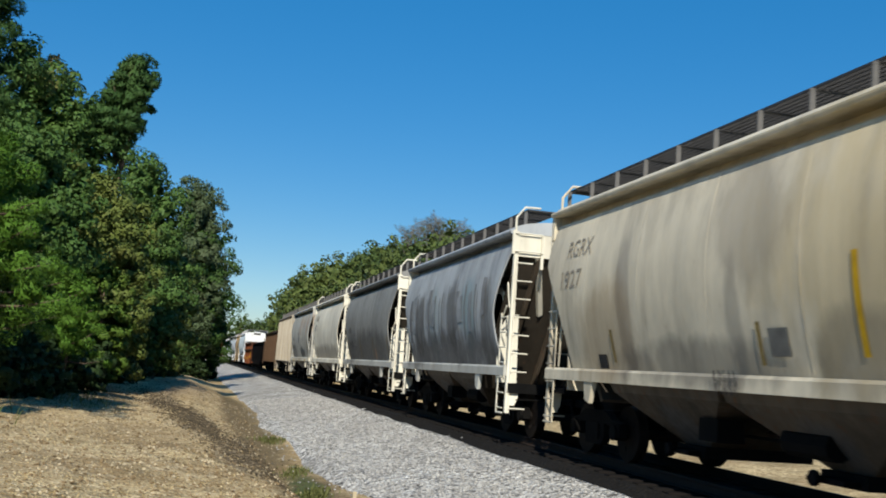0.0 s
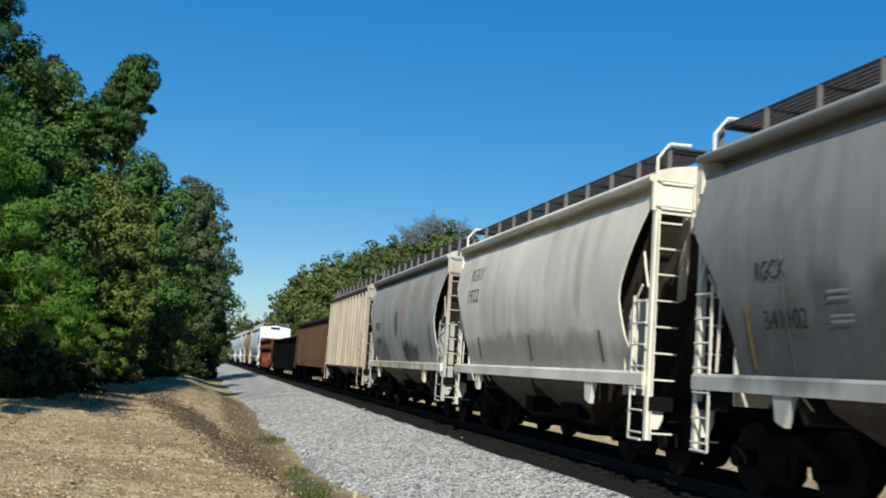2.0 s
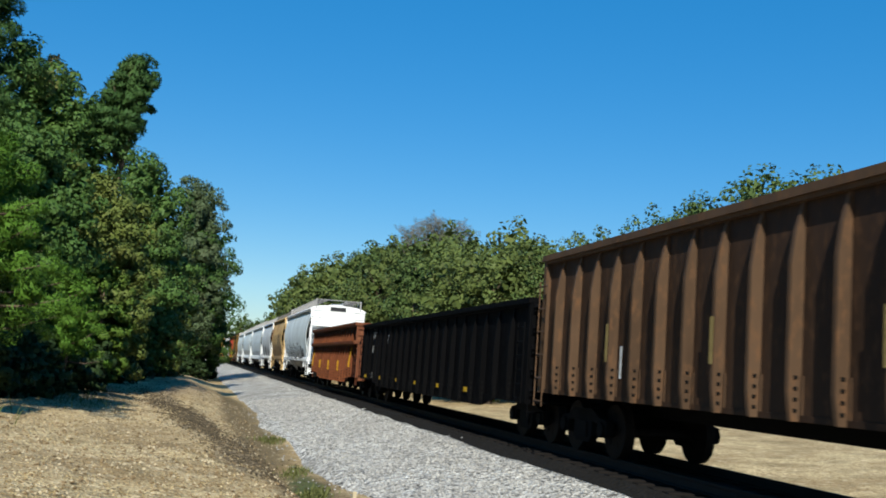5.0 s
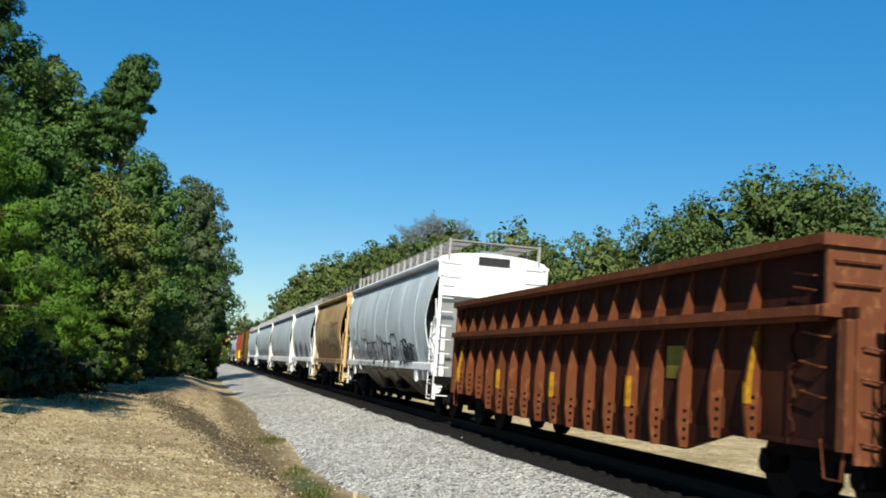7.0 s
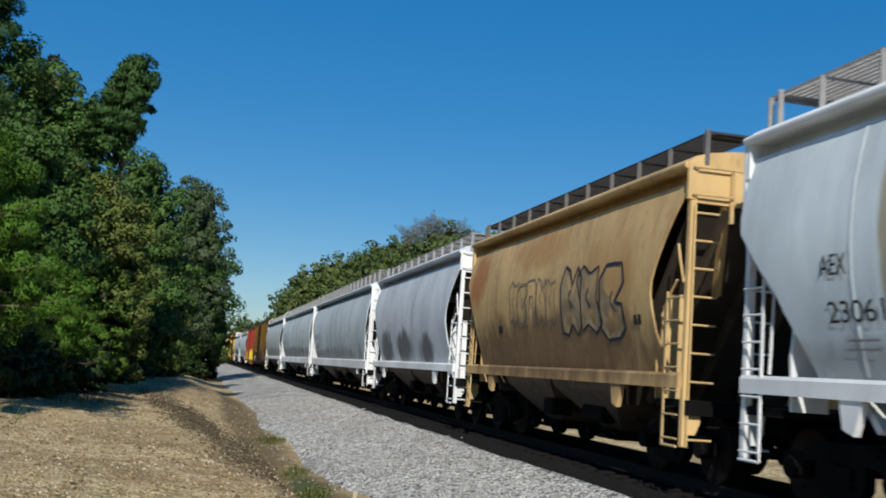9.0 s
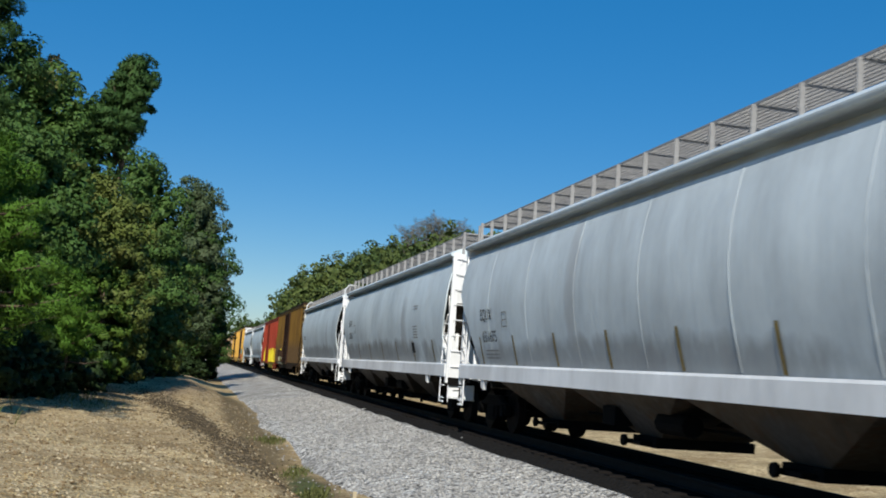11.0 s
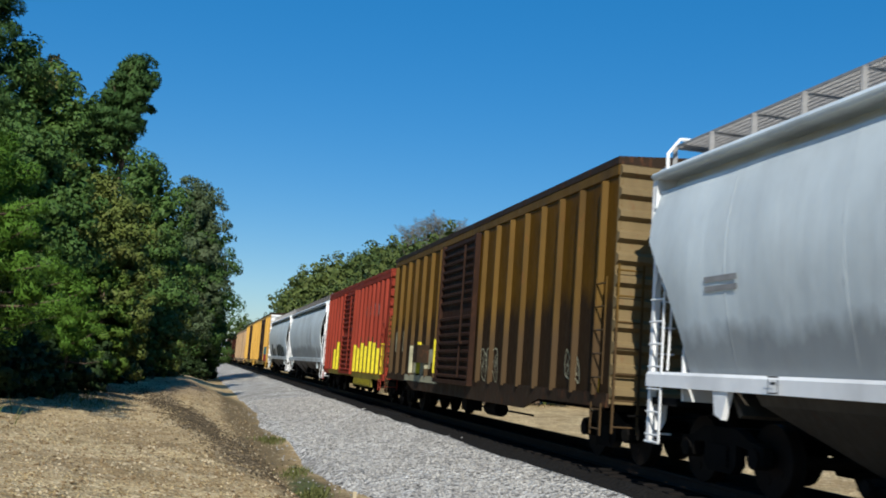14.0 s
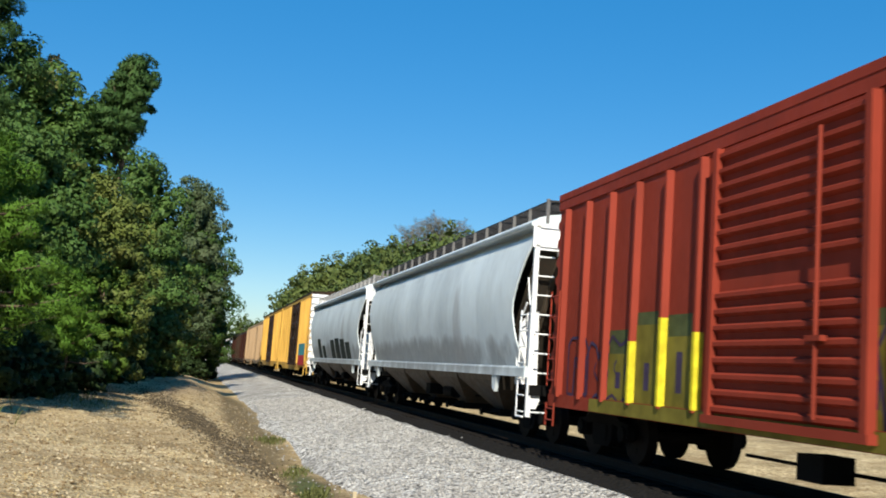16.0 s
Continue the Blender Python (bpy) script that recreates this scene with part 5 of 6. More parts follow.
for y in (-5.0, 1.2):
    part("torn_plastic_strip", Shape().add([(-1.25, y, 4.86), (-1.2, y - 0.25, 5.0), (-1.1, y - 0.42, 4.93), (-1.15, y - 0.15, 4.87), (-1.2, y + 0.1, 4.95)], [(0, 1, 3), (1, 2, 3), (0, 3, 4)]), WHITE, a)
a = hopper("tan-orange rust-stained covered hopper car", 28.6, 39.8, TAN, TAN_TRIM, bays=2, sill=TAN, grate=DARKGRATE)
m = 34.2
throw_up(a, m, 33.4, 36.2, 2.3, 3.15, 5, 0.03, GREYINK, 34)
throw_up(a, m, 30.5, 33.1, 2.05, 3.2, 3, 0.05, BLUEINK, 35, fill=TANWASH)
for y in (36.9, 36.75, 30.0, 29.85):
    decal(a, y, y + 0.1, 2.15, 2.3, INK, name="faded_digit_bar", parent_mid=m)
seams(a, m, 28.6, 39.8, 3, TAN)
a = hopper("smudged light grey covered hopper car with white end frame", 40.9, 52.9, SMUDGED, WHITE, bays=2, sill=WHITE)
seams(a, 46.9, 40.9, 52.9, 4, SMUDGED)
a = hopper("light grey covered hopper car with white trim", 54.4, 72.8, PALE_BLUE_GREY, WHITE, bays=3, cut=CUT_B, lift=0.6)
m = 63.6
lettering(a, m, "EQUX", 69.88, 70.77, 2.46, 0.25, INK)
lettering(a, m, "631675", 69.62, 70.68, 1.98, 0.24, INK)
for y, z, w, hh in ((68.8, 2.28, 0.02, 0.32), (69.1, 2.28, 0.02, 0.32), (68.8, 2.58, 0.32, 0.02), (68.8, 2.28, 0.32, 0.02), (68.8, 2.42, 0.32, 0.02)):
    decal(a, y, y + w, z, z + hh, GREYINK, name="stencil_frame", parent_mid=m)
for z in (1.78, 1.70, 1.62):
    decal(a, 69.6, 70.6, z, z + 0.03, PALEINK, name="stencil_bar", parent_mid=m)
marks(a, m, 54.4, 72.8, (1.5, 2.1), 2.45, 1.85, OLDSTRIPE)
seams(a, m, 54.4, 72.8, 6, PALE_BLUE_GREY, 0.008)
a = hopper("silver-grey covered hopper car with black lettering", 74.1, 93.2, SILVER, WHITE, under=BAY_SHADED, bays=4, cut=CUT_B, lift=0.57)
m = 83.65
lettering(a, m, "SOXX", 90.34, 91.16, 2.82, 0.25, INK)
lettering(a, m, "620021", 90.11, 91.09, 2.32, 0.25, INK)
for y, z, w, hh in ((89.3, 2.55, 0.02, 0.3), (89.6, 2.55, 0.02, 0.3), (89.3, 2.83, 0.32, 0.02), (89.3, 2.55, 0.32, 0.02)):
    decal(a, y, y + w, z, z + hh, GREYINK, name="stencil_frame", parent_mid=m)
for z in (2.08, 2.0, 1.92):
    decal(a, 90.3, 91.0, z, z + 0.025, PALEINK, name="stencil_bar", parent_mid=m)
for z in (3.1, 3.02, 2.5, 2.42, 2.34, 2.26, 2.18):
    decal(a, 77.6, 78.2, z, z + 0.025, PALEINK, name="stencil_bar", parent_mid=m)
decal(a, 78.2, 78.6, 1.75, 2.05, INK, name="stencil_panel", parent_mid=m)
marks(a, m, 74.1, 93.2, (1.5, 2.1), 2.6, 1.75, OLDSTRIPE)
seams(a, m, 74.1, 93.2, 7, SILVER)
a = hopper("plain silver-grey covered hopper car", 94.5, 111.2, SILVER, WHITE, bays=3, under=BAY_SHADED, pipe=True)
m = 102.85
for z in (2.62, 2.5):
    decal(a, 108.5, 109.3, z, z + 0.07, PALEINK, name="faded_letter_bar", parent_mid=m)
for y, z, w, hh in ((107.6, 1.2, 0.02, 0.2), (107.8, 1.2, 0.02, 0.2), (107.6, 1.38, 0.22, 0.02), (107.6, 1.2, 0.22, 0.02), (107.65, 1.3, 0.12, 0.04)):
    decal(a, y, y + w, z + 0.08, z + 0.08 + hh * 0.8, INK, flat=-W - 0.082, name="sill_plate_bar", parent_mid=m)
seams(a, m, 94.5, 111.2, 6, SILVER)
a = boxcar("ochre and brown box car with a dark corrugated door", 112.5, 131.2, OCHRE, OCHRE_RIB, DOOR_BROWN, 0.95, 4.86, 9.0, 3.3, 7, 8, corr=17, roof=CHORD, under=CHORD, end=BX_END)
m, g = 121.85, -W
for y in (130.05, 128.9):
    decal(a, y - 0.33, y + 0.22, 1.78, 2.42, SPRAY_W, flat=g, name="pale_patch", parent_mid=m)
lettering(a, m, "C", 129.85, 130.15, 2.15, 0.2, WHITEINK, flat=g - 0.003)
lettering(a, m, "RR", 128.65, 129.05, 2.15, 0.2, WHITEINK, flat=g - 0.003)
lettering(a, m, "1", 129.9, 130.05, 1.84, 0.2, WHITEINK, flat=g - 0.003)
lettering(a, m, "65", 128.65, 129.05, 1.84, 0.2, WHITEINK, flat=g - 0.003)
for i, (z0, z1) in enumerate(((1.15, 1.95), (1.15, 2.05), (1.3, 1.8), (1.2, 2.1))):
    y = 123.85 + 7.35 * (3.5 - i) / 7
    sleeve(a, m, y, z0, z1, SPRAY_Y if i in (1, 3) else SPRAY_W)
    throw_up(a, m, y - 0.78, y - 0.2, z0, z1, 1, 0.05, SPRAY_W, 70 + i, flat=g, fill=SPRAY_W)
decal(a, 123.9, 128.2, 0.92, 1.1, SPRAY_W, flat=-W - 0.052, name="sprayed_sill", parent_mid=m)
part("junction_box", Shape().box(-W - 0.35, -W, 125.3 - m, 125.85 - m, 1.45, 1.95), CHORD, a, "rusty brown tin box")
scrawl(a, m, 118.6, 119.9, 1.2, 1.8, 3, 0.03, SPRAY_W, 41, flat=g)
scrawl(a, m, 113.8, 114.5, 1.3, 1.7, 2, 0.03, SPRAY_W, 42, flat=g)
decal(a, 112.9, 113.25, 1.05, 1.35, STRIPE, flat=g, name="reflector_stripe", parent_mid=m)
a = boxcar("faded red box car with yellow graffiti along the sill", 131.95, 148.3, RED, RED, RED, 0.85, 4.62, 7.6, 3.05, 6, 8, corr=17, fish=False)
part("side_step", Shape().box(-W - 0.06, -W + 0.02, -5.8, -1.7, 0.5, 0.8), SPRAY_OLIVE_SHADED_Y, a, "deeper olive-sprayed step of the sill")
m = 140.125
# four faded marks as plain shapes: a ring, a wedge, a tee and a cross
emblem = Shape()
y = 136.5 - m
ribbon(emblem, [(y + 0.14 * math.cos(k * 0.45), 3.32 + 0.22 * math.sin(k * 0.45)) for k in range(15)], 0.08, g)
y = 135.65 - m
ribbon(emblem, [(y + 0.17, 3.1), (y, 3.55), (y - 0.17, 3.1)], 0.08, g)
y = 134.8 - m
ribbon(emblem, [(y + 0.17, 3.52), (y - 0.17, 3.52)], 0.08, g)
ribbon(emblem, [(y, 3.5), (y, 3.1)], 0.08, g)
y = 133.95 - m
ribbon(emblem, [(y + 0.16, 3.1), (y - 0.16, 3.55)], 0.09, g)
ribbon(emblem, [(y - 0.16, 3.1), (y + 0.16, 3.55)], 0.09, g)
part("faded_emblem", emblem, FADEWHITE, a, "faded whitish painted shapes")
tops = random.Random(9)
spans = [(131.95, 139.17, 8), (142.22, 148.3, 6)]
for lo, hi, k in spans:
    p = (hi - lo) / k
    for i in range(k):
        y = lo + p * (i + 0.5)
        if lo > 140 and i >= 3:
            continue
        zt = 2.05 + tops.uniform(-0.15, 0.22)
        sleeve(a, m, y, 1.0, zt, SPRAY_Y)
        decal(a, y + 0.07, y + p - 0.07, zt - 0.25, zt + tops.uniform(0.1, 0.3), SPRAY_FRINGE, flat=g + 0.004, name="sprayed_fringe", parent_mid=m)
        # the ribs' yellow carried onto the panel, its shade put into the colour
        decal(a, y + 0.07, y + p - 0.07, 0.95, zt - tops.uniform(0, 0.2), SPRAY_OLIVE_SHADED_Y, flat=g, name="sprayed_panel", parent_mid=m)
        decal(a, y + p * 0.45, y + p * 0.45 + 0.18, 1.2, 1.2 + tops.uniform(0.2, 0.6), SPRAY_P, flat=g - 0.002, name="sprayed_shade", parent_mid=m)
throw_up(a, m, 132.2, 139.0, 1.0, 2.2, 6, 0.05, SPRAY_P, 43, flat=g)
throw_up(a, m, 145.0, 147.4, 1.0, 2.0, 3, 0.05, SPRAY_P, 44, flat=g)
decal(a, 132.3, 146.3, 0.8, 1.0, SPRAY_OLIVE_SHADED_Y, flat=-W - 0.052, name="sprayed_sill", parent_mid=m)
for i in range(14):
    decal(a, 134.5 + i * 0.28, 134.62 + i * 0.28, 0.55, 0.76, SPRAY_Y, flat=-W - 0.061, name="sill_dash", parent_mid=m)
a = hopper("silver covered hopper car with a dark running board", 149.7, 168.6, SILVER, WHITE, bays=4, grate=DARKGRATE, sill=SILVER)
a = hopper("silver covered hopper car with dark green graffiti", 170.2, 188.6, SILVER, WHITE, bays=3, sill=SILVER)
for y, w, z in ((173.5, 1.2, 2.2), (175.0, 1.3, 2.35), (176.6, 1.4, 2.4), (178.3, 1.3, 2.35), (181.8, 1.0, 2.1), (183.4, 1.2, 2.45)):
    decal(a, y, y + w, 1.5, z, SPRAY_G, name="sprayed_block", parent_mid=179.4)
a = boxcar("tall yellow box car with brown doors and teal graffiti", 190.4, 210.3, YELLOW, YELLOW, DOOR_BROWN, 0.95, 5.3, 11.8, 4.6, 6, 6, corr=4, end=WHITE, roof=CHORD)
decal(a, 191.0, 194.6, 1.6, 2.3, SPRAY_T, flat=g - 0.103, name="sprayed_block", parent_mid=200.35)
decal(a, 191.0, 194.6, 1.0, 1.6, SPRAY_R, flat=g - 0.103, name="sprayed_block", parent_mid=200.35)
boxcar("tall yellow box car with brown doors", 211.2, 232.6, YELLOW, YELLOW, DOOR_BROWN, 0.95, 5.3, 11.8, 4.6, 6, 6, corr=4, roof=CHORD)
boxcar("pale tan box car", 233.8, 248.6, PALE_TAN, PALE_TAN, PALE_TAN, 0.95, 4.9, 7.4, 3.0, 6, 6)
boxcar("pale tan box car", 249.6, 264.4, PALE_TAN, PALE_TAN, PALE_TAN, 0.95, 4.9, 7.4, 3.0, 6, 6)
DISTANT = len(WHEELS)
at = 265.5
for kind in "rgrwkwrgwkrwrgkwrwgr":
    if kind in "rg":
        boxcar("rusty red box car far down the line" if kind == "r" else "brown box car far down the line", at, at + 16.4, *([BROWN] * 3 if kind == "g" else [RUST] * 3), 0.9, 4.6, 8.2, 3.0, 5, 5)
        at += 17.5
    elif kind == "w":
        hopper("white covered hopper car far down the line", at, at + 16.1, WHITE_GREY, WHITE, bays=3)
        at += 17.5
    else:
        hopper("dark grey covered hopper car far down the line", at, at + 16.1, SLATE, SLATE, bays=3)
        at += 17.5


# ---- trees ----
def leaf_cloud(name, centres, spread, per, size, aspect, seed, material, droop=0.0, inner=2.7):
    """Thousands of small leaves in clumps round the given centres: broad leaves lie like shingles on their clump, needles stand out of it."""
    rng = np.random.default_rng(seed)
    c = np.repeat(np.asarray(centres), per, 0)
    n = len(c)
    sp = np.repeat(np.asarray(spread).reshape(-1), per)[:, None]

    def unit(v):
        return v / (np.linalg.norm(v, axis=1)[:, None] + 1e-9)
    off = unit(rng.normal(size=(n, 3)))
    rad = rng.uniform(0.3, 1.0, (n, 1)) ** 0.45
    p = c + off * rad * sp * np.array([1, 1, 0.8])
    mid = np.asarray(centres).mean(0)
    out = unit(off * 0.95 + (c - mid) / (np.abs(c - mid).max(0) + 1e-6) * 0.55 + rng.normal(size=(n, 3)) * 0.12 + np.array([0, 0, 0.2]))
    if aspect < 0.3:
        u = unit(rng.normal(size=(n, 3)) + off * 0.9 - np.array([0, 0, droop]))
        w = unit(np.cross(u, rng.normal(size=(n, 3))))
    else:
        face = unit(out + rng.normal(size=(n, 3)) * 0.5)
        u = unit(np.cross(face, rng.normal(size=(n, 3))))
        w = np.cross(face, u)
    s = size * rng.uniform(0.6, 1.4, (n, 1))
    # a few leaves are larger sprays deeper inside the crown
    deep_in = rng.uniform(size=n) < 0.13
    p[deep_in] = mid + (p[deep_in] - mid) * np.array([0.62, 0.62, 0.85])
    s[deep_in] *= inner
    a, b = u * s, w * s * aspect
    b[(np.cross(b, a) * out).sum(1) < 0] *= -1
    v = np.stack([p - a * 0.5, p + b * 0.5, p + a * 0.5, p - b * 0.5], 1).reshape(-1, 3)
    me = bpy.data.meshes.new(name)
    me.from_pydata(v.tolist(), [], np.arange(4 * n).reshape(-1, 4).tolist())
    me.shade_smooth()
    me.normals_split_custom_set_from_vertices(np.repeat(out, 4, 0).tolist())
    me.materials.append(material)
    return me


def broadleaf(seed, height, width, base, clumps, leaf, per, lean=0.0):
    """Lobes of foliage round a forking trunk; gives trunk and crown meshes."""
    rng = np.random.default_rng(seed)
    wood = Shape()
    top = Vector((lean, 0, height * 0.8))
    wood.tube([(0, 0, -0.4), (lean * 0.1, 0.1, height * 0.2), (lean * 0.4, -0.1, height * 0.5), top], 0.1, 8, [height * 0.022, height * 0.018, height * 0.012, height * 0.004])
    cs, sp = [], []
    lobes = 18
    for i in range(lobes):
        t = (i + rng.uniform(0.3, 0.7)) / lobes
        prof = math.sqrt(max(0.0, 1 - t ** 3.6)) * (0.75 + 0.25 * min(1, t * 4))
        r = width * 0.44 * rng.uniform(0.8, 1.15) * (0.7 + 0.3 * prof)
        z = base + r * 0.6 + (height - base - r * 1.45) * t
        a = i * 2.4 + rng.uniform(-0.4, 0.4)
        q = width * 0.58 * prof * rng.uniform(0.75, 1.1)
        o = np.array([math.cos(a) * q + lean * t, math.sin(a) * q, z])
        zz = max(0.1 * height, base * 0.97, z - height * 0.18)
        wood.tube([(lean * zz / height * 0.7, 0, zz), ((o[0] + lean * zz / height) * 0.55, o[1] * 0.5, (z + zz) / 2 + 0.2), tuple(o)], 0.05, 5, [height * 0.005, height * 0.003, height * 0.001])
        k = max(5, int(clumps / lobes / 2.2))
        d = rng.normal(size=(k, 3))
        d /= np.linalg.norm(d, axis=1)[:, None]
        cs.append(o + d * r * rng.uniform(0.45, 1.08, (k, 1)) * np.array([1, 1, 0.85]))
        sp.append(rng.uniform(0.6, 1.15, k) * width * 0.165)
    cs, sp = np.concatenate(cs), np.concatenate(sp)
    return wood, cs, sp, 2.2


def pine(seed, height, width, base, limbs):
    """Whorls of upswept limbs, each carrying rounded puffs of needles towards its end."""
    rng = np.random.default_rng(seed)
    wood = Shape()
    wood.tube([(0, 0, -0.4), (0.15, 0, height * 0.4), (0.05, 0.1, height * 0.75), (0, 0, height)], 0.1, 8, [height * 0.018, height * 0.013, height * 0.007, 0.02])
    cs, sp = [], []
    for i in range(limbs):
        t = (i + rng.uniform()) / limbs
        z = base + (height - base) * t
        r = width * (1 - t) ** 0.6 * rng.uniform(0.65, 1.15) + 0.15
        a = i * 2.4 + rng.uniform(-0.5, 0.5)
        d = np.array([math.cos(a), math.sin(a), rng.uniform(0.05, 0.4)])
        e = np.array([0, 0, z]) + d * r
        wood.tube([(0, 0, z), tuple(np.array([0, 0, z - 0.1]) + d * r * 0.5), tuple(e)], 0.04, 5, [0.035, 0.022, 0.008])
        for f, k in ((1.0, 0.25), (0.74, 0.32), (0.45, 0.32)):
            cs.append(np.array([0, 0, z]) + d * r * f + rng.normal(size=3) * r * 0.1)
            sp.append((k * rng.uniform(0.8, 1.25)) * (0.35 + 0.35 * width))
    return wood, np.array(cs), np.array(sp), 1


def tree(name, label, made, leaf, per, size, aspect, seed, m, group="", droop=0.0):
    wood, cs, sp, dense = made
    t = tagged(new(name), label, "tree", group)
    t.matrix_basis = m
    part("trunk", wood, BARK, t)
    me = leaf_cloud("crown", cs, sp, int(per * dense), size, aspect, seed, leaf, droop)
    c = new("crown", me)
    c.parent = t
    return t


F_RUSSET = foliage("green_and_russet_leaves", (0.06, 0.125, 0.03), (0.115, 0.19, 0.045), (0.22, 0.12, 0.05), 0.3)
F_PINE = foliage("sunlit_pine_needles", (0.075, 0.165, 0.020), (0.125, 0.24, 0.033), (0.13, 0.14, 0.035))
F_PINE_DARK = foliage("dark_pine_needles", (0.036, 0.085, 0.026), (0.068, 0.13, 0.036), (0.12, 0.10, 0.04), 0.08)
F_OAK = foliage("autumn_tinged_leaves", (0.095, 0.135, 0.03), (0.165, 0.19, 0.05), (0.16, 0.12, 0.045), 0.2)
F_DARK = foliage("dark_green_leaves", (0.047, 0.105, 0.027), (0.10, 0.165, 0.04), (0.10, 0.09, 0.03), 0.1)
F_GREY = foliage("grey_green_leaves", (0.075, 0.11, 0.05), (0.12, 0.155, 0.075), (0.12, 0.10, 0.05), 0.1)
F_WOOD = foliage("mid_green_leaves", (0.088, 0.125, 0.034), (0.135, 0.168, 0.050), (0.12, 0.10, 0.04), 0.25)
F_WOOD_B = foliage("deep_green_leaves", (0.062, 0.104, 0.030), (0.10, 0.142, 0.044), (0.12, 0.10, 0.045), 0.25)
# leaf colour lowered to carry the shade under the trees
F_UNDER = foliage("shade_darkened_undergrowth", (0.024, 0.045, 0.015), (0.042, 0.070, 0.024), (0.04, 0.04, 0.02), 0.1)
F_BUSH = foliage("bright_bush_leaves", (0.06, 0.11, 0.02), (0.12, 0.19, 0.03), (0.16, 0.15, 0.04), 0.15)

LEFTG = "trees along the cutting"
tufts("grass", [(2.25, 18.5, 500, 0.14, 0.10), (2.3, 22, 300, 0.15, 0.08), (2.2, 28, 300, 0.2, 0.1), (-4.3, 20.5, 260, 0.4, 0.4), (-3.0, 30, 160, 0.6, 0.15)],
      foliage("ditch_grass", (0.09, 0.11, 0.03), (0.17, 0.16, 0.06), (0.2, 0.16, 0.08), 0.3), "short green and straw-coloured grass tufts", 61)
straw = random.Random(62)
tufts("dry_grass", [(straw.uniform(-5.5, 1.3), 9 + 25 * straw.random() ** 1.4, 9, 0.10, 0.028) for _ in range(1300)],
      foliage("dry_straw", (0.33, 0.25, 0.13), (0.50, 0.40, 0.22), (0.3, 0.22, 0.1), 0.2), "short dry straw-coloured grass on the bank", 63)
part("stake", Shape().prism([(-0.03, -0.02), (0.03, -0.02), (0.03, 0.02), (-0.03, 0.02)], "z", -0.1, 0.22), PEBBLE, tagged(new("marker_stake"), "short pale wooden stake in the ditch", "stake"))
bpy.data.objects["marker_stake"].matrix_basis = pose(2.75, 16.8, -1.0)
tree("pine_tree", "bright green young pine lit by the sun", pine(3, 5.7, 2.0, 1.5, 44), F_PINE, 520, 0.085, 0.22, 3, pose(-4.75, 23.5, -0.1), LEFTG)
tree("pine_tree", "bright green young pine lit by the sun", pine(4, 5.6, 1.9, 1.3, 34), F_PINE, 440, 0.09, 0.22, 4, pose(-6.3, 24.6, -0.1), LEFTG)
tree("pine_tree", "small bright green pine at the wood's edge", pine(21, 3.6, 1.25, 0.9, 26), F_PINE, 300, 0.085, 0.22, 21, pose(-3.75, 31.5, -0.2), LEFTG)
tree("pine_tree", "tall dark pine with an uneven crown", pine(5, 16.5, 3.5, 2.0, 60), F_PINE_DARK, 300, 0.2, 0.2, 5, pose(-8.8, 39, 0), LEFTG)
tree("oak_tree", "tall dark green tree with reddish autumn tips", broadleaf(15, 13.2, 3.1, 1.0, 640, 0.2, 30), F_RUSSET, 42, 0.16, 0.6, 15, pose(-6.9, 41, 0), LEFTG)
tree("pine_tree", "tall dark pine with a bare stem and a rounded top", broadleaf(6, 13.4, 1.6, 8.9, 450, 0.2, 30, 1.1), F_PINE_DARK, 66, 0.19, 0.2, 6, pose(-4.35, 42.0, -0.2), LEFTG)
tree("oak_tree", "tall dark green tree in the wood edge", broadleaf(16, 12.0, 2.9, 0.4, 558, 0.2, 30), F_DARK, 42, 0.16, 0.6, 16, pose(-5.35, 41.5, -0.1), LEFTG)
tree("oak_tree", "dark green broadleaved tree behind the pines", broadleaf(7, 9.3, 3.0, 0.4, 700, 0.2, 30), F_DARK, 42, 0.16, 0.6, 7, pose(-6.0, 36, -0.1), LEFTG)
tree("oak_tree", "olive broadleaved tree with autumn leaves", broadleaf(8, 7.9, 2.2, 0.3, 684, 0.2, 30), F_OAK, 46, 0.14, 0.6, 8, pose(-3.55, 39.0, -0.2), LEFTG)
tree("oak_tree", "dark green rounded broadleaved tree", broadleaf(9, 13.1, 3.6, 0.4, 760, 0.2, 30), F_DARK, 44, 0.18, 0.6, 9, pose(-3.6, 60, -0.2), LEFTG)
tree("oak_tree", "olive broadleaved tree beside the line", broadleaf(19, 8.4, 2.5, 0.4, 560, 0.2, 30), F_OAK, 40, 0.18, 0.6, 19, pose(-2.0, 64, -0.1), LEFTG)
tree("oak_tree", "grey-green broadleaved tree with sparse crown", broadleaf(10, 16.0, 4.0, 0.8, 700, 0.2, 30), F_GREY, 42, 0.21, 0.6, 10, pose(-0.9, 85, 0), LEFTG)
tree("oak_tree", "dark green broadleaved tree beside the line", broadleaf(18, 12.4, 3.7, 0.4, 700, 0.2, 30), F_DARK, 42, 0.21, 0.6, 18, pose(0.0, 86, 0), LEFTG)
tree("oak_tree", "dark green broadleaved tree beside the line", broadleaf(20, 7.0, 2.8, 0.3, 500, 0.2, 30), F_DARK, 40, 0.20, 0.6, 20, pose(0.6, 92, 0), LEFTG)
tree("bush", "low green bush at the wood's edge", broadleaf(11, 4.6, 1.35, 0.4, 300, 0.2, 30), F_BUSH, 46, 0.12, 0.6, 11, pose(-3.3, 37.5, -0.3), LEFTG)
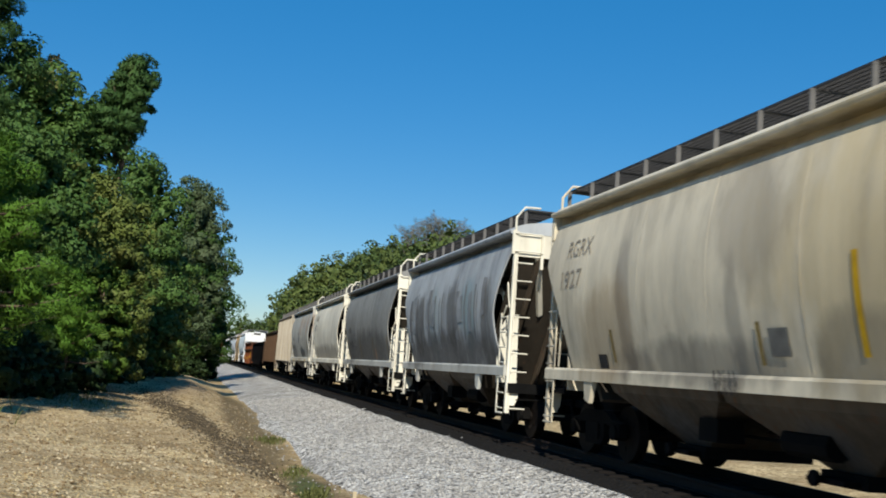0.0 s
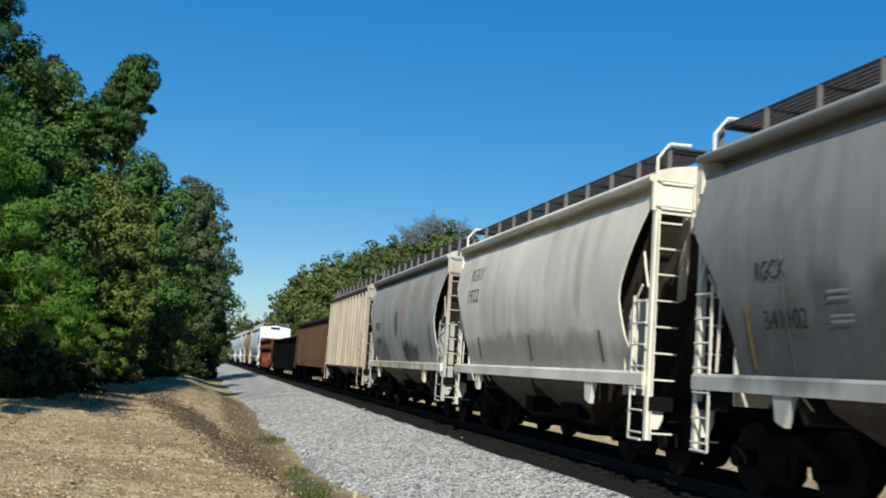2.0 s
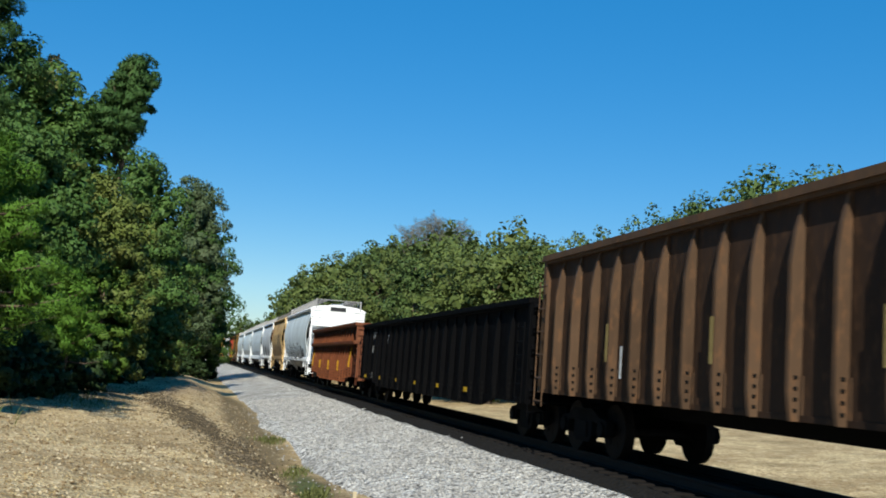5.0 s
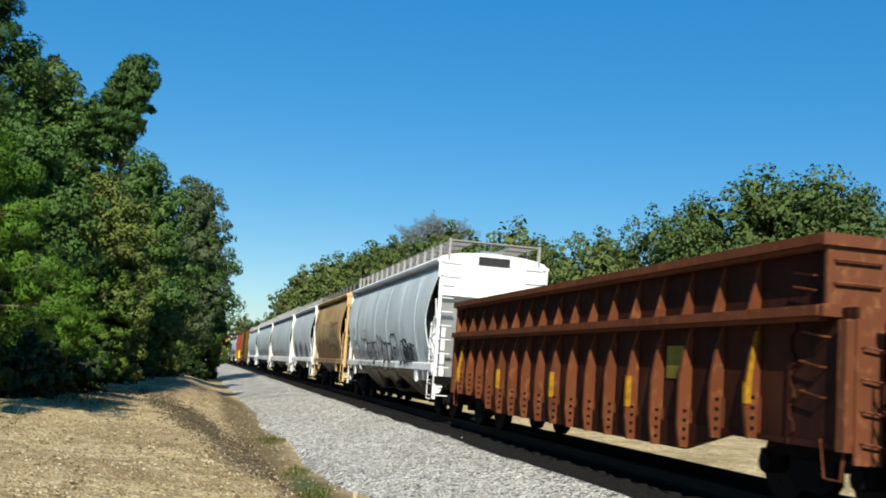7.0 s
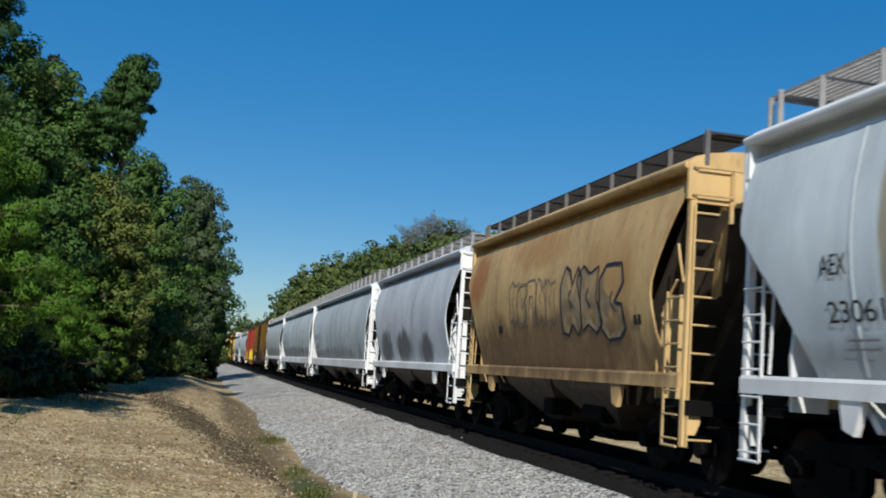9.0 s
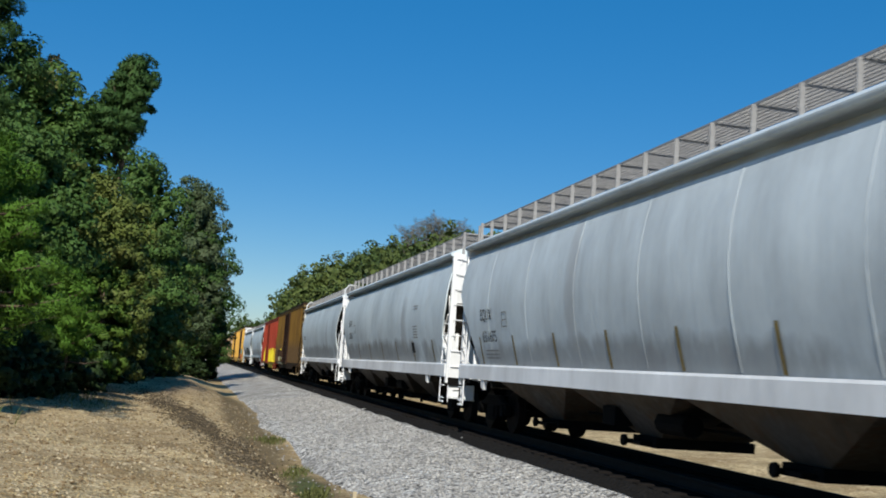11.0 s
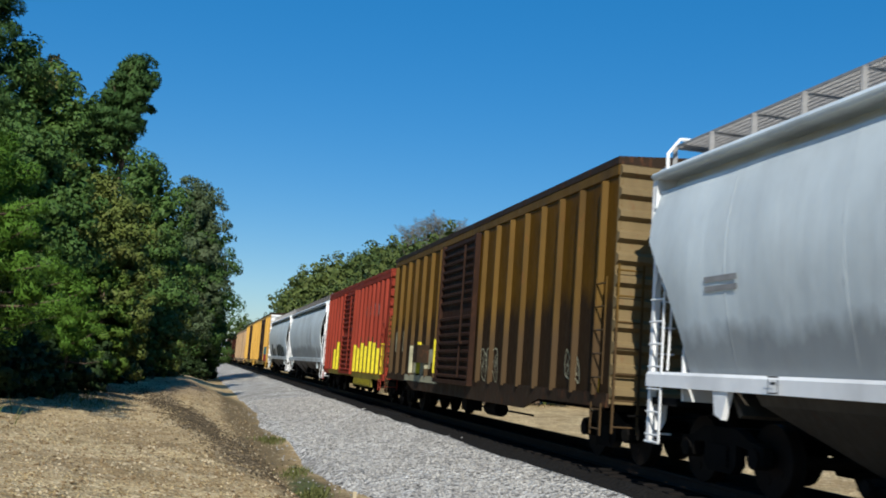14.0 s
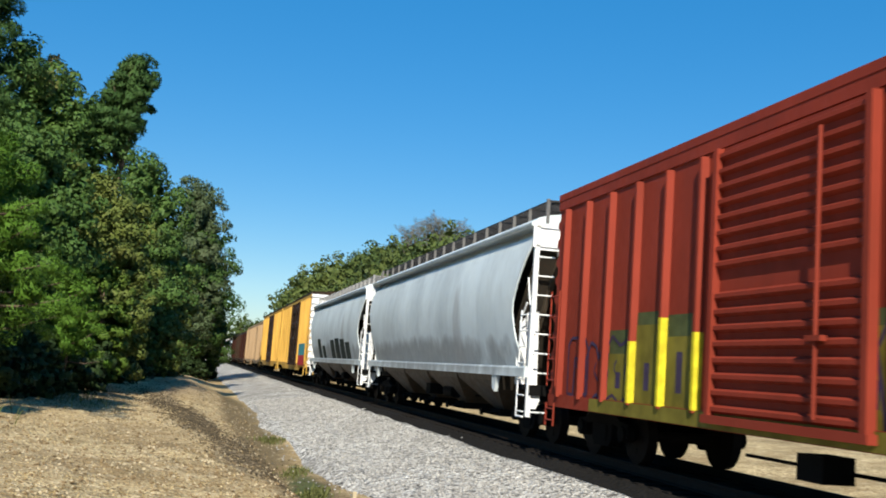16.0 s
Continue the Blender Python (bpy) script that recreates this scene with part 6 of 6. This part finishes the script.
tree("bush", "low olive bush at the wood's edge", broadleaf(12, 4.2, 1.5, 0.5, 300, 0.2, 30), F_OAK, 46, 0.12, 0.6, 12, pose(-1.9, 52, -0.3), LEFTG)
tree("bush", "low olive bush at the wood's edge", broadleaf(13, 2.5, 0.85, 0.2, 250, 0.2, 30), F_OAK, 50, 0.09, 0.6, 13, pose(-4.5, 21.6, -0.3), LEFTG)
# undergrowth that closes the wood below its crowns; its leaf colour holds their shade
low_bush = tree("bush", "green undergrowth, its leaf colour darkened for the shade of the trees", broadleaf(22, 4.6, 2.3, 0.0, 260, 0.2, 30), F_UNDER, 16, 0.26, 0.6, 22, pose(-7.2, 29, -0.1), LEFTG)
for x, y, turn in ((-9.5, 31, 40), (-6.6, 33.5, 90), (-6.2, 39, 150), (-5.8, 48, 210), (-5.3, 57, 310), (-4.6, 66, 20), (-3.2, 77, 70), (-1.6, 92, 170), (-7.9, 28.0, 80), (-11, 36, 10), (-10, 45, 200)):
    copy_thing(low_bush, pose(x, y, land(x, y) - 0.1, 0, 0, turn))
shade_bush = tree("bush", "small bush, its leaf colour darkened for the shade of the wood's edge", broadleaf(24, 2.0, 1.2, -0.3, 150, 0.2, 30), F_UNDER, 20, 0.16, 0.6, 24, pose(-6.9, 27.4, -0.2), LEFTG)
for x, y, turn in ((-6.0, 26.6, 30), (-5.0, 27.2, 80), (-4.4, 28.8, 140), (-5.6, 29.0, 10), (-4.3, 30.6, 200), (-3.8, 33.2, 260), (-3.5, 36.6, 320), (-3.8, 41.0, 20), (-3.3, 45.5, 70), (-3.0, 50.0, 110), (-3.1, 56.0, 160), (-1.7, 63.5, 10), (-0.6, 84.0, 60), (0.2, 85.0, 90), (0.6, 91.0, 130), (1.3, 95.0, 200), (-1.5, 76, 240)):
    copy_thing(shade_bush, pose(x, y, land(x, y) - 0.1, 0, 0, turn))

WOODG = "trees of the wood across the track"
near_wood, far_wood = [], []
for i in range(4):
    near_wood.append(tree("forest_tree", "green broadleaved tree of the wood edge", broadleaf(30 + i, 13, 4.7, 0.6, 430, 0.3, 20), (F_WOOD, F_WOOD_B, F_WOOD, F_WOOD_B)[i], 24, 0.235, 0.65, 30 + i,
                          pose(58 + i * 9, 75, 0), WOODG))
for i in range(4):
    far_wood.append(tree("forest_tree", "green broadleaved tree of the distant wood", broadleaf(40 + i, 13, 5.0, 0.4, 234, 0.3, 20), (F_WOOD, F_WOOD_B, F_WOOD, F_WOOD_B)[i], 17, 0.38, 0.65, 40 + i,
                         pose(48 + i * 9, 200, 0), WOODG))
bare = tree("bare_tree", "leafless greyish treetop above the wood", broadleaf(50, 13, 4.5, 4.0, 330, 0.3, 20), foliage("dry_twigs", (0.18, 0.17, 0.14), (0.26, 0.245, 0.21), (0.2, 0.19, 0.15)), 26, 0.5, 0.05, 50, pose(34.4, 152, 12.6), WOODG)
copy_thing(bare, pose(38.4, 154, 12.2, 0, 0, 130))
copy_thing(bare, pose(30.9, 151, 11.2, 0, 0, 250))
rng = random.Random(5)


def wood_tree(x, y, height):
    p = rng.choice(near_wood if y < 115 else far_wood)
    k = height / 13.4
    c = copy_thing(p, pose(x, y, land(x, y) - 0.2, 0, 0, rng.uniform(0, 360)))
    c.scale = (k * rng.uniform(0.95, 1.2), k * rng.uniform(0.95, 1.2), k * 1.04)


# skyline heights of the wood on the far side of the track
for x, y, hgt in ((17.5, 60, 10.6), (20.3, 61, 11.2), (23.3, 58, 11.4), (26.5, 62, 12.2), (28.5, 58, 13.2), (31, 61, 14.2), (34.5, 60, 16.0), (37, 58, 16.4), (39.3, 61, 17.6), (42, 60, 16.6), (45, 58, 15.2), (31, 55, 11), (36, 54, 12), (42, 54, 12), (49, 60, 14.0),
                  (55, 58, 13.5), (62, 60, 14)):
    wood_tree(x, y, hgt)
y = 57.0
while y < 264:
    hh = float(np.interp(y, [57, 100, 150, 220, 264], [10.4, 13.8, 17.4, 18.8, 20.2]))
    edge = 16.4 + 0.05 * max(0.0, y - 140)
    if y > 115 or int(y / 6.5) % 2:
        wood_tree(edge + rng.uniform(-1, 1), y, hh * rng.uniform(0.93, 1.04))
    wood_tree(edge + 5.6 + rng.uniform(-1.5, 1.5), y + 3, hh * rng.uniform(1.0, 1.1))
    if 110 < y < 230:
        wood_tree(29 + rng.uniform(-1.5, 1.5), y + 3, hh * rng.uniform(1.2, 1.3))
        wood_tree(36 + rng.uniform(-1.5, 1.5), y + 3, hh * rng.uniform(1.3, 1.45))
    y += 6.5 if y < 115 else 13
for i in range(10):
    wood_tree(24 + rng.uniform(-1, 4) + i * 0.8, 284 + i * 15, rng.uniform(11, 13))
for i in range(13):
    wood_tree(-4 - rng.uniform(0, 4), 100 + i * 24, rng.uniform(11, 15))
for i in range(5):
    wood_tree(-11.5 - rng.uniform(0, 3), 44 + i * 13, rng.uniform(9, 11))
for i in range(22):
    wood_tree(-30 + i * 6, 420 + rng.uniform(0, 40), rng.uniform(17, 21))


# ---- what moves ----
def travel(t):
    """Metres that the train has gone, from the middle of the clip."""
    u = t - 8
    return 6.33 * (2.5414 * u + 0.003124 * u * u + 0.000215 * u ** 3)


def motions():
    beats = [i * 0.5 for i in range(33)]
    for car, middle in CARS:
        walk(car, [(t, pose(TRACK_X, middle - travel(t), 0)) for t in beats])
    turns = [(i / FPS, math.degrees((travel(i / FPS) - travel(0)) / R_WHEEL)) for i in range(481)]
    for w in WHEELS[:DISTANT]:
        p = w.location.copy()
        walk(w, [(t, pose(p.x, p.y, p.z, a)) for t, a in turns])


motions()
